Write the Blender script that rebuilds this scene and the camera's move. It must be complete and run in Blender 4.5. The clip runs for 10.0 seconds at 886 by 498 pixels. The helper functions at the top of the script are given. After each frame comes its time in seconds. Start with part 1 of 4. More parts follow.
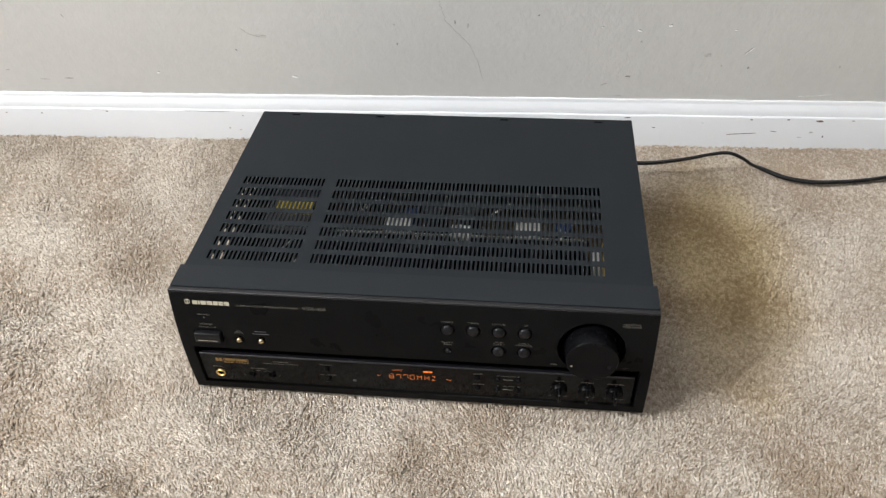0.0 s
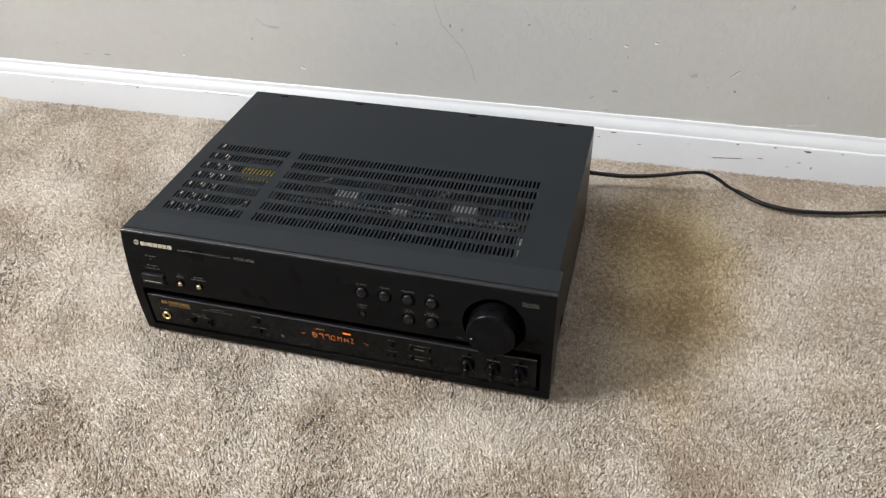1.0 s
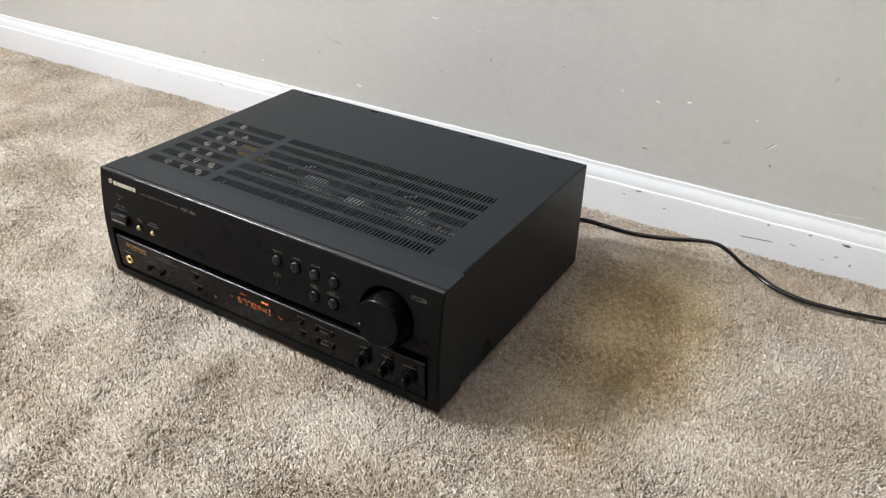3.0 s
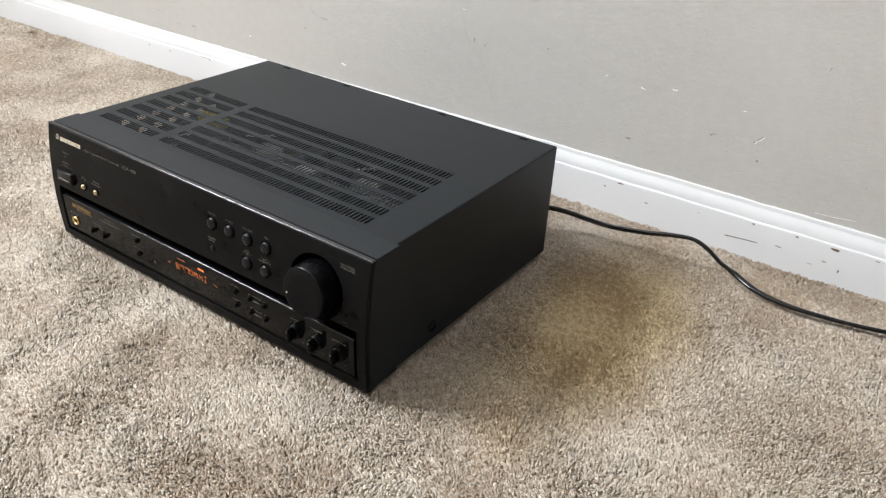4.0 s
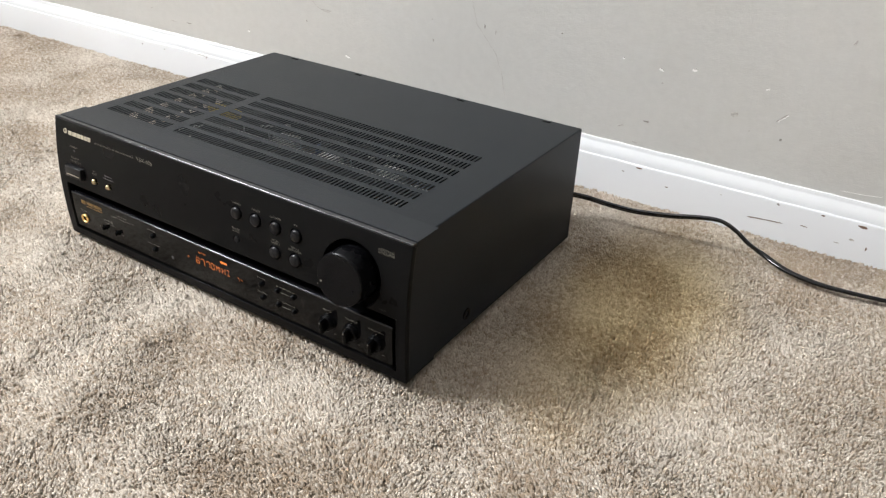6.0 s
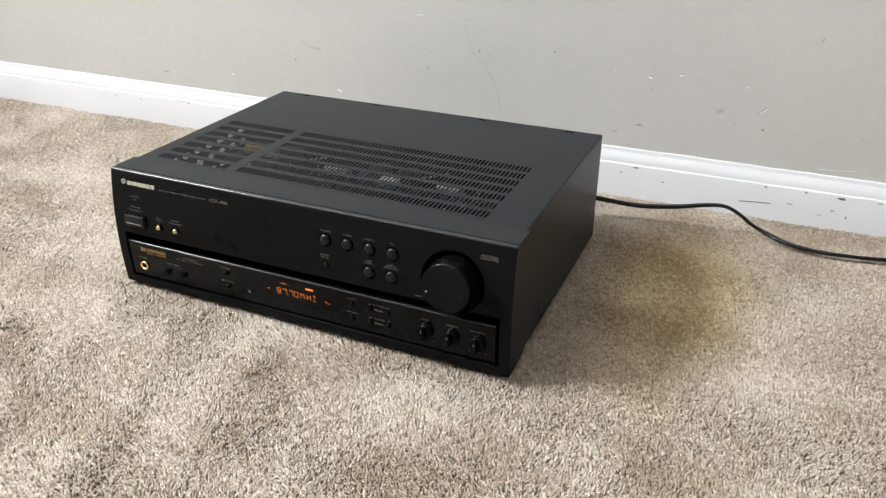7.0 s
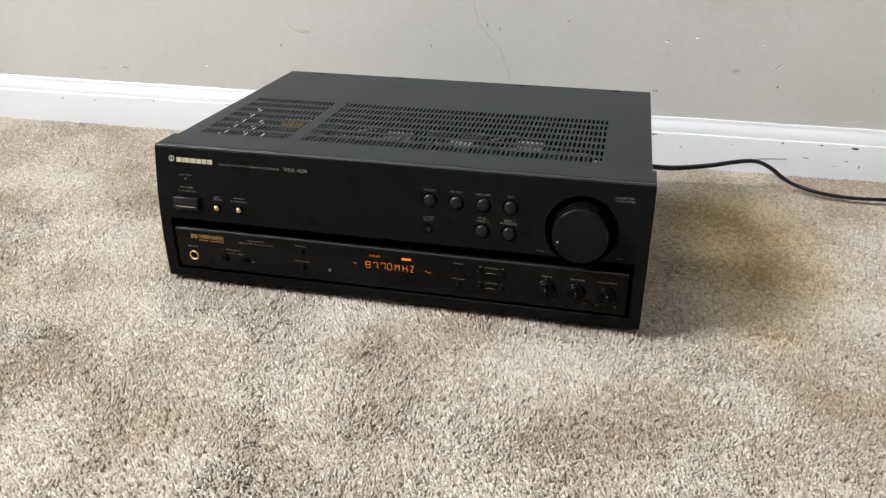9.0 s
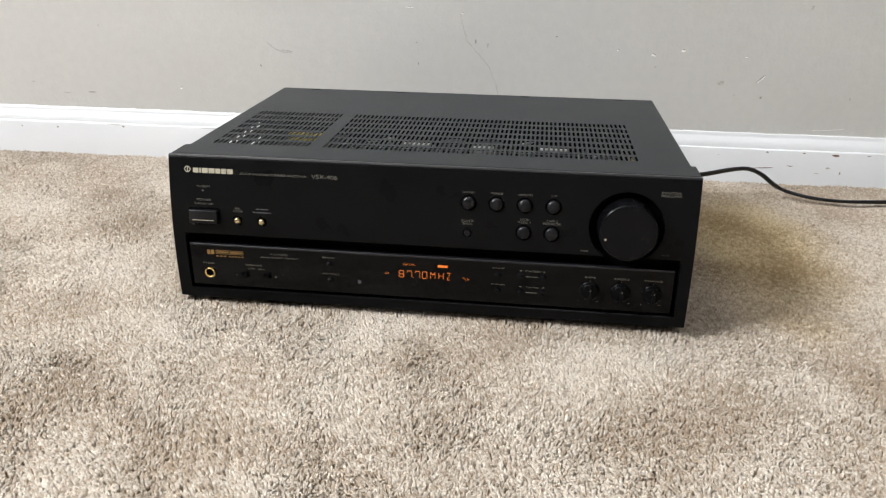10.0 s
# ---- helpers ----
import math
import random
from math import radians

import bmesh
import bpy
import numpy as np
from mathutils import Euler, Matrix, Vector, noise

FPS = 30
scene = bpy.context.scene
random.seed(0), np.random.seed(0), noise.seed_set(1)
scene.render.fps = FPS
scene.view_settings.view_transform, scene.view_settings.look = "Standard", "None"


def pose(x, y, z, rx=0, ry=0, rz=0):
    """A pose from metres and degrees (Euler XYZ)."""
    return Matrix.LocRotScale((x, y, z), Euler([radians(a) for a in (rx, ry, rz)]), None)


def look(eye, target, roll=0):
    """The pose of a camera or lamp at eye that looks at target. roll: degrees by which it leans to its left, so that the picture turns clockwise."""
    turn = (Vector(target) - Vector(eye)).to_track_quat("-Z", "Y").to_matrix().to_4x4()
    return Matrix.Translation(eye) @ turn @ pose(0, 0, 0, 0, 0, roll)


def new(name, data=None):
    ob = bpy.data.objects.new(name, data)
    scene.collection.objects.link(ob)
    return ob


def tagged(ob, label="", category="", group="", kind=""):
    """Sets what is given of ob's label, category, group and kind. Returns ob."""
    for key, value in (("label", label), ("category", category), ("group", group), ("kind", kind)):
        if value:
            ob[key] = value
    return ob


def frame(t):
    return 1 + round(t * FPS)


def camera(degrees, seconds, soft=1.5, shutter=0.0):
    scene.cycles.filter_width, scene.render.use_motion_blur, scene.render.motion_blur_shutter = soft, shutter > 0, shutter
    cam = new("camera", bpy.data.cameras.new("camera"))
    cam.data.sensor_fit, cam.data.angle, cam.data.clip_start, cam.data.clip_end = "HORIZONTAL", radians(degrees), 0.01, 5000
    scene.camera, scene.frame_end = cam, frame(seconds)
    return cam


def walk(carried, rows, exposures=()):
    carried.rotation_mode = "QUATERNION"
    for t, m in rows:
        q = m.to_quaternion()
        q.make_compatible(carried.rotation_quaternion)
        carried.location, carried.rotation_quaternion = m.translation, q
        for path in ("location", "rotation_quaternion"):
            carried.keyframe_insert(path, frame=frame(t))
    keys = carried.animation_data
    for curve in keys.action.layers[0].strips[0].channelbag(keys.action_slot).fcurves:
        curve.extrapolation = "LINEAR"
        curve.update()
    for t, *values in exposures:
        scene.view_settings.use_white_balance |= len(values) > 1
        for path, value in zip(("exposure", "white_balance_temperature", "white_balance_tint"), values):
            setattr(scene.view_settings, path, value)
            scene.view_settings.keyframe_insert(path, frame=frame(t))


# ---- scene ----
cam = camera(58.5, 10.0, soft=1.3)
PATH = [
    (0, (0.308, -0.463, 0.605), (0.1, 1.027, -0.713), -2.8),
    (0.5, (0.389, -0.482, 0.591), (0.048, 0.998, -0.71), -4.3),
    (1, (0.468, -0.502, 0.578), (0.026, 1.009, -0.657), -2.0),
    (1.5, (0.549, -0.507, 0.564), (-0.08, 1.009, -0.58), -2.3),
    (2, (0.6, -0.492, 0.529), (-0.144, 0.991, -0.588), -0.6),
    (2.5, (0.654, -0.471, 0.506), (-0.158, 1.008, -0.568), 0.1),
    (2.7, (0.669, -0.462, 0.501), (-0.182, 1.009, -0.554), 0.5),
    (3.8, (0.738, -0.401, 0.447), (-0.215, 1.056, -0.537), 3.2),
    (4, (0.742, -0.388, 0.44), (-0.221, 1.05, -0.562), 3.3),
    (4.5, (0.746, -0.36, 0.412), (-0.274, 1.055, -0.566), 2.7),
    (5, (0.737, -0.337, 0.388), (-0.308, 1.073, -0.573), 2.9),
    (5.2, (0.733, -0.335, 0.386), (-0.314, 1.067, -0.582), 2.8),
    (6.3, (0.674, -0.451, 0.425), (-0.17, 1.078, -0.55), 1.6),
    (6.5, (0.653, -0.48, 0.431), (-0.14, 1.089, -0.522), 0.7),
    (7, (0.589, -0.532, 0.421), (-0.124, 1.094, -0.499), 0.2),
    (7.5, (0.532, -0.557, 0.404), (-0.087, 1.11, -0.511), -0.7),
    (8, (0.485, -0.571, 0.386), (-0.074, 1.116, -0.533), -1.0),
    (8.5, (0.439, -0.578, 0.367), (-0.062, 1.144, -0.518), -0.9),
    (9, (0.387, -0.581, 0.344), (-0.014, 1.183, -0.508), 0.4),
    (9.5, (0.337, -0.582, 0.32), (0.03, 1.224, -0.483), 0.7),
    (10, (0.295, -0.588, 0.307), (0.074, 1.251, -0.447), 0.7),
]
# The receiver's own frame: it sits with a slight lean on the soft carpet.
BOX = pose(0, 0, -0.005, 0, -0.4, 0)
walk(cam, [(t, BOX @ look(eye, target, roll)) for t, eye, target, roll in PATH],
     exposures=[(0.0, -0.02), (1.5, -0.08), (2.5, 0.0), (4.5, 0.12), (6.5, 0.12), (8.0, 0.07), (10.0, 0.02)])

# ---- world and light ----
world = bpy.data.worlds.new("sky")
scene.world = world
world.use_nodes = True
wn = world.node_tree.nodes
sky = wn.new("ShaderNodeTexSky")
sky.sky_type, sky.sun_disc = "NISHITA", False
sky.sun_elevation, sky.sun_rotation = radians(64), radians(242)
world.node_tree.links.new(sky.outputs["Color"], wn["Background"].inputs["Color"])
wn["Background"].inputs["Strength"].default_value = 0.1

# East and south walls, out of view, stand far off to weaken bounce light.
ROOM_W, ROOM_E, ROOM_S, ROOM_H = -1.75, 6.4, -6.2, 2.75
WIN_Y0, WIN_Y1, WIN_Z0, WIN_Z1 = -1.64, -0.50, 1.50, 2.62


def window_light(power, colour):
    """Daylight of the sky, in the window's opening."""
    data = bpy.data.lights.new("window_daylight", "AREA")
    data.shape, data.size, data.size_y = "RECTANGLE", WIN_Y1 - WIN_Y0 - 0.12, WIN_Z1 - WIN_Z0 - 0.12
    data.energy, data.color = power, colour
    ob = new("window_daylight", data)
    ob.matrix_world = look((ROOM_W - 0.02, (WIN_Y0 + WIN_Y1) / 2, (WIN_Z0 + WIN_Z1) / 2),
                           (ROOM_W + 1, (WIN_Y0 + WIN_Y1) / 2, (WIN_Z0 + WIN_Z1) / 2))


window_light(174, (0.925, 0.957, 0.99))


def added_sun(strength, elevation, heading):
    """A warm sun added through the window; its patch lies unseen on the carpet, to warm the left wall by bounce."""
    data = bpy.data.lights.new("sun", "SUN")
    data.energy, data.angle, data.color = strength, radians(0.5), (1.0, 0.80, 0.50)
    way = Vector((math.cos(radians(heading)) * math.cos(radians(elevation)), math.sin(radians(heading)) * math.cos(radians(elevation)), -math.sin(radians(elevation))))
    new("sun", data).matrix_world = look((0, 0, 0), way)


added_sun(5.0, 64, 28.4)


# ---- materials ----
def mat(name, colour, rough=0.5, metal=0.0, vary=0.0, scale=40.0, fine=400.0, bump=0.0, bump_scale=600.0,
        emit=0.0, island=0.0, spec=0.5, spread=0.3, uneven=0.08):
    """A plain surface with colour variation at two scales, uneven gloss and fine relief."""
    m = bpy.data.materials.new(name)
    m.use_nodes = True
    nt = m.node_tree
    n, link = nt.nodes, nt.links.new
    b = n["Principled BSDF"]
    b.inputs["Base Color"].default_value = (*colour, 1)
    b.inputs["Roughness"].default_value = rough
    b.inputs["Metallic"].default_value = metal
    b.inputs["Specular IOR Level"].default_value = spec
    if emit:
        b.inputs["Emission Color"].default_value = (*colour, 1)
        b.inputs["Emission Strength"].default_value = emit
    tc = n.new("ShaderNodeTexCoord")
    if vary:
        big, small = n.new("ShaderNodeTexNoise"), n.new("ShaderNodeTexNoise")
        big.inputs["Scale"].default_value, small.inputs["Scale"].default_value = scale, fine
        big.inputs["Detail"].default_value = small.inputs["Detail"].default_value = 4
        add = n.new("ShaderNodeMath")
        add.operation = "ADD"
        for k, t in enumerate((big, small)):
            link(tc.outputs["Object"], t.inputs["Vector"])
            link(t.outputs["Fac"], add.inputs[k])
        rng = n.new("ShaderNodeMapRange")
        rng.inputs["From Min"].default_value, rng.inputs["From Max"].default_value = 1 - spread, 1 + spread
        rng.inputs["To Min"].default_value, rng.inputs["To Max"].default_value = 1 - vary, 1 + vary
        link(add.outputs[0], rng.inputs["Value"])
        factor = rng.outputs["Result"]
        if island:
            geo = n.new("ShaderNodeNewGeometry")
            r2 = n.new("ShaderNodeMapRange")
            r2.inputs["To Min"].default_value, r2.inputs["To Max"].default_value = 1 - island, 1 + island
            link(geo.outputs["Random Per Island"], r2.inputs["Value"])
            mul = n.new("ShaderNodeMath")
            mul.operation = "MULTIPLY"
            link(factor, mul.inputs[0])
            link(r2.outputs["Result"], mul.inputs[1])
            factor = mul.outputs[0]
        mix = n.new("ShaderNodeVectorMath")
        mix.operation = "SCALE"
        mix.inputs[0].default_value = colour
        link(factor, mix.inputs["Scale"])
        link(mix.outputs["Vector"], b.inputs["Base Color"])
        rr = n.new("ShaderNodeMapRange")
        rr.inputs["From Min"].default_value, rr.inputs["From Max"].default_value = 0.3, 0.7
        rr.inputs["To Min"].default_value, rr.inputs["To Max"].default_value = max(0.02, rough - uneven), min(1, rough + uneven)
        link(big.outputs["Fac"], rr.inputs["Value"])
        link(rr.outputs["Result"], b.inputs["Roughness"])
    if bump:
        t, bp = n.new("ShaderNodeTexNoise"), n.new("ShaderNodeBump")
        t.inputs["Scale"].default_value, t.inputs["Detail"].default_value = bump_scale, 3
        link(tc.outputs["Object"], t.inputs["Vector"])
        bp.inputs["Strength"].default_value, bp.inputs["Distance"].default_value = bump, 0.001
        link(t.outputs["Fac"], bp.inputs["Height"])
        link(bp.outputs["Normal"], b.inputs["Normal"])
    return m


STEEL = mat("black_coated_steel", (0.0140, 0.0166, 0.0195), 0.34, 0, 0.05, 25, 900, 0.08, 2500, spec=0.10, uneven=0.012)
BAND = mat("satin_plastic_lit_top", (0.0165, 0.0190, 0.0220), 0.38, 0, 0.05, 25, 900, 0.08, 2500, spec=0.13, uneven=0.012)
PLASTIC = mat("black_satin_plastic", (0.0050, 0.0050, 0.0053), 0.34, 0, 0.12, 30, 900, 0.05, 3000, spec=0.065)
GLOSS = mat("black_gloss_acrylic", (0.0028, 0.0028, 0.0030), 0.09, 0, 0.1, 30, 500, 0.03, 60, spec=0.15, uneven=0.03)
# Blacker than the other plastics: the shade in recesses put into the colour.
RECESS = mat("recess_shade_black", (0.0018, 0.0018, 0.0018), 0.8, 0, 0.1, 30, 500, spec=0.02)
KNOB = mat("black_knob_plastic", (0.0035, 0.0035, 0.0042), 0.23, 0, 0.1, 60, 900, 0.03, 2500, spec=0.11)
DARKKNOB = mat("black_tone_knob_plastic", (0.0028, 0.0028, 0.0032), 0.26, 0, 0.1, 60, 900, 0.03, 2500, spec=0.09)
BUTTON = mat("black_button_plastic", (0.006, 0.006, 0.0075), 0.34, 0, 0.1, 60, 900, spec=0.25)
PRINT = mat("pale_print", (0.22, 0.205, 0.17), 0.6, 0, 0.12, 200, 900)
EDGE = mat("gloss_black_edge", (0.010, 0.010, 0.012), 0.13, 0, 0.1, 60, 900, spec=0.5)
CREAM = mat("cream_metal_badge", (0.50, 0.46, 0.36), 0.35, 0.2, 0.08, 200, 900)
GOLDPRINT = mat("gold_print", (0.22, 0.125, 0.035), 0.5, 0.2, 0.12, 200, 900)
GOLD = mat("gold_plate", (0.85, 0.60, 0.25), 0.22, 1.0, 0.06, 200, 900)
BRASS = mat("pale_brass", (0.58, 0.47, 0.28), 0.25, 1.0, 0.06, 200, 900)
GLOW = mat("orange_display_glow", (1.0, 0.24, 0.03), 0.4, emit=0.25)
SENSOR = mat("grey_sensor", (0.085, 0.085, 0.09), 0.3, 0, 0.1, 200, 900)
RUBBER = mat("black_rubber", (0.012, 0.012, 0.012), 0.75, 0, 0.1, 80, 900)
BOARD = mat("brown_circuit_board", (0.10, 0.065, 0.03), 0.5, 0, 0.2, 90, 600)
ALU = mat("dull_aluminium", (0.45, 0.46, 0.47), 0.4, 1.0, 0.1, 90, 600)
CORE = mat("dark_iron_core", (0.03, 0.03, 0.035), 0.5, 0.4, 0.15, 90, 600)
YELLOW = mat("yellow_tape", (0.62, 0.46, 0.04), 0.5, 0, 0.1, 90, 600)
WHITE = mat("white_plastic_part", (0.55, 0.54, 0.51), 0.5, 0, 0.06, 90, 600)
BLUE = mat("blue_sleeve", (0.03, 0.05, 0.14), 0.4, 0, 0.1, 90, 600)
TAN = mat("tan_board_edge", (0.45, 0.32, 0.12), 0.6, 0, 0.1, 90, 600)
CORD = mat("black_vinyl_cord", (0.003, 0.003, 0.004), 0.08, 0, 0.15, 100, 900, spec=0.55, uneven=0.02)
CEILING = mat("white_ceiling_paint", (0.82, 0.81, 0.79), 0.9, 0, 0.03, 3, 60, 0.1, 200)
FRAME = mat("white_window_paint", (0.8, 0.8, 0.79), 0.4, 0, 0.03, 5, 80)
SCUFF = mat("grey_scuff", (0.30, 0.28, 0.26), 0.8, 0, 0.25, 300, 900)
SCRATCH = mat("faint_pencil_scratch", (0.45, 0.43, 0.405), 0.8, 0, 0.3, 300, 900)
CHIP = mat("white_plaster_chip", (0.85, 0.84, 0.82), 0.8, 0, 0.06, 300, 900)
RUST = mat("brown_chip", (0.16, 0.10, 0.07), 0.8, 0, 0.3, 300, 900)


def wall_paint():
    m = mat("warm_grey_wall_paint", (0.540, 0.531, 0.508), 0.55, 0, 0.035, 6, 90, 0.0)
    nt = m.node_tree
    n, link = nt.nodes, nt.links.new
    tc = n.new("ShaderNodeTexCoord")
    height = None
    for scale, amount in ((7, 5.0), (45, 1.2), (210, 0.75), (800, 0.2)):
        t, mu = n.new("ShaderNodeTexNoise"), n.new("ShaderNodeMath")
        t.inputs["Scale"].default_value, t.inputs["Detail"].default_value = scale, 3
        link(tc.outputs["Object"], t.inputs["Vector"])
        mu.operation = "MULTIPLY_ADD"
        mu.inputs[1].default_value = amount
        link(t.outputs["Fac"], mu.inputs[0])
        if height:
            link(height, mu.inputs[2])
        height = mu.outputs[0]
    bp = n.new("ShaderNodeBump")
    bp.inputs["Strength"].default_value, bp.inputs["Distance"].default_value = 0.48, 0.0012
    link(height, bp.inputs["Height"])
    link(bp.outputs["Normal"], n["Principled BSDF"].inputs["Normal"])
    return m


WALL = wall_paint()
TRIM = mat("white_gloss_trim_paint", (0.700, 0.708, 0.725), 0.30, 0, 0.0, 15, 120, 0.12, 120)


def carpet_pile():
    """Beige cut pile: tuft-to-tuft shade, broad patches, and a yellowish tint that paints the warm half-shadow beside
    the receiver.
    """
    m = mat("beige_carpet_pile", (0.455, 0.376, 0.298), 0.55, 0, 0.36, 8.5, 190, 0.0, island=0.25, spec=0.3, spread=0.19)
    nt = m.node_tree
    n, link = nt.nodes, nt.links.new
    b = n["Principled BSDF"]
    b.inputs["Sheen Weight"].default_value = 0.04
    b.inputs["Sheen Roughness"].default_value = 0.5
    shade = b.inputs["Base Color"].links[0].from_node.inputs["Scale"].links[0].from_socket
    blend, tone = n.new("ShaderNodeMapRange"), n.new("ShaderNodeMix")
    blend.inputs["From Min"].default_value, blend.inputs["From Max"].default_value = 0.55, 1.45
    link(shade, blend.inputs["Value"])
    tone.data_type = "RGBA"
    # Tan and pale patches also put the shading of leaning pile into the colour.
    tone.inputs[6].default_value, tone.inputs[7].default_value = (0.362, 0.275, 0.194, 1), (0.715, 0.640, 0.554, 1)
    link(blend.outputs["Result"], tone.inputs[0])
    base = tone.outputs[2]
    tc, mp, ln = n.new("ShaderNodeTexCoord"), n.new("ShaderNodeMapping"), n.new("ShaderNodeVectorMath")
    mp.inputs["Location"].default_value = (-0.528, -0.22, 0)
    mp.vector_type = "POINT"
    sc, wob, av = n.new("ShaderNodeVectorMath"), n.new("ShaderNodeTexNoise"), n.new("ShaderNodeMath")
    sc.operation, sc.inputs[1].default_value = "MULTIPLY", (1 / 0.090, 1 / 0.20, 0)
    ln.operation = "LENGTH"
    wob.inputs["Scale"].default_value = 6
    link(tc.outputs["Object"], mp.inputs["Vector"])
    link(tc.outputs["Object"], wob.inputs["Vector"])
    link(mp.outputs["Vector"], sc.inputs[0])
    link(sc.outputs["Vector"], ln.inputs[0])
    av.operation = "ADD"
    link(ln.outputs["Value"], av.inputs[0])
    link(wob.outputs["Fac"], av.inputs[1])
    rg = n.new("ShaderNodeMapRange")
    rg.interpolation_type = "SMOOTHSTEP"
    rg.inputs["From Min"].default_value, rg.inputs["From Max"].default_value = 0.85, 1.75
    rg.inputs["To Min"].default_value, rg.inputs["To Max"].default_value = 0.82, 0.0
    link(av.outputs[0], rg.inputs["Value"])
    # Yellow tint paints the warm light along the receiver's shadow edge.
    mx = n.new("ShaderNodeMix")
    mx.data_type, mx.blend_type = "RGBA", "MULTIPLY"
    mx.inputs[7].default_value = (0.98, 0.87, 0.56, 1)
    link(rg.outputs["Result"], mx.inputs[0])
    link(base, mx.inputs[6])
    link(mx.outputs[2], b.inputs["Base Color"])
    # nylon fibres let some light through
    tr, ms = n.new("ShaderNodeBsdfTranslucent"), n.new("ShaderNodeMixShader")
    ms.inputs[0].default_value = 0.20
    link(mx.outputs[2], tr.inputs["Color"])
    link(b.outputs[0], ms.inputs[1])
    link(tr.outputs[0], ms.inputs[2])
    link(ms.outputs[0], n["Material Output"].inputs["Surface"])
    return m


PILE = carpet_pile()


def glass_material():
    m = bpy.data.materials.new("clear_glass")
    m.use_nodes = True
    b = m.node_tree.nodes["Principled BSDF"]
    b.inputs["Transmission Weight"].default_value = 1
    b.inputs["Roughness"].default_value = 0.0
    b.inputs["IOR"].default_value = 1.45
    return m


GLASS = glass_material()


# ---- mesh helpers ----
TOP, LOW, WIDE = 0.135, 0.0130, 0.42  # the receiver's front
# The front leans: local x along it, y up it, z out of it.
FRONT = pose(0, 0, TOP, -2.86, 0, 0) @ pose(0, 0, -TOP, 90, 0, 0)


def mesh_of(name, bm, material, smooth=None):
    me = bpy.data.meshes.new(name)
    bm.normal_update()
    bm.to_mesh(me)
    bm.free()
    me.materials.append(material)
    if smooth is not None:
        me.shade_smooth()
        me.set_sharp_from_angle(angle=radians(smooth))
    return me


def bulge(z):
    """How far the receiver's barrelled front stands out of its flat plane at the height z, and the slope there."""
    u = (z - 0.074) / 0.061
    return (0.0046 * (1 - u * u), -0.0092 * u / 0.061) if abs(u) < 1 else (0.0, 0.0)


def bend(me):
    """Wraps a flat front part round the barrelled front and shifts it up to fit the camera's view; tall ones are cut
    into strips first.
    """
    ys = [v.co.y for v in me.vertices]
    bm = bmesh.new()
    bm.from_mesh(me)
    if max(ys) - min(ys) > 0.02:
        for k in range(1, 14):
            y = min(ys) + (max(ys) - min(ys)) * k / 14
            bmesh.ops.bisect_plane(bm, geom=bm.verts[:] + bm.edges[:] + bm.faces[:], dist=1e-7, plane_co=(0, y, 0), plane_no=(0, 1, 0))
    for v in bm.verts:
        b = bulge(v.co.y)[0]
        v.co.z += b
        # The shift up keeps the part in place in the camera's closing view.
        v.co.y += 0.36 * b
    bm.to_mesh(me)
    bm.free()


def part(name, bm, material, parent, label="", matrix=None, smooth=None):
    me = bm if isinstance(bm, bpy.types.Mesh) else mesh_of(name, bm, material, smooth)
    if matrix is FRONT:
        bend(me)
    ob = new(name, me)
    ob.parent = parent
    if matrix is not None:
        ob.matrix_basis = matrix
    if label:
        tagged(ob, label)
    return ob


def thing(name, bm, material, label, category, kind="", group="", matrix=None, smooth=None):
    me = bm if isinstance(bm, bpy.types.Mesh) else mesh_of(name, bm, material, smooth)
    ob = new(name, me)
    if matrix is not None:
        ob.matrix_basis = matrix
    return tagged(ob, label, category, group, kind)


def box(x0, x1, y0, y1, z0, z1, bevel=0.0, segments=2):
    bm = bmesh.new()
    bmesh.ops.create_cube(bm, size=1)
    bmesh.ops.transform(bm, matrix=Matrix.Translation(((x0 + x1) / 2, (y0 + y1) / 2, (z0 + z1) / 2)) @ Matrix.Diagonal((x1 - x0, y1 - y0, z1 - z0, 1)), verts=bm.verts)
    if bevel:
        bmesh.ops.bevel(bm, geom=bm.edges[:], offset=bevel, segments=segments, profile=0.5, affect="EDGES")
    return bm


def lathe(profile, segments=40):
    """Turns (radius, height) points about z; closed where a radius is 0."""
    bm = bmesh.new()
    rings = []
    for r, h in profile:
        if r < 1e-7:
            rings.append([bm.verts.new((0, 0, h))])
        else:
            rings.append([bm.verts.new((r * math.cos(2 * math.pi * k / segments), r * math.sin(2 * math.pi * k / segments), h)) for k in range(segments)])
    for a, b in zip(rings, rings[1:]):
        for k in range(segments):
            j = (k + 1) % segments
            loop = [a[k % len(a)], a[j % len(a)], b[j % len(b)], b[k % len(b)]]
            uniq = []
            for v in loop:
                if v not in uniq:
                    uniq.append(v)
            if len(uniq) > 2:
                bm.faces.new(uniq)
    bmesh.ops.recalc_face_normals(bm, faces=bm.faces)
    return bm


def from_curve(data, material):
    """The mesh of a curve or a text."""
    ob = bpy.data.objects.new("shape", data)
    scene.collection.objects.link(ob)
    bpy.context.view_layer.update()
    me = bpy.data.meshes.new_from_object(ob.evaluated_get(bpy.context.evaluated_depsgraph_get()))
    bpy.data.objects.remove(ob)
    me.materials.clear()
    me.materials.append(material)
    return me


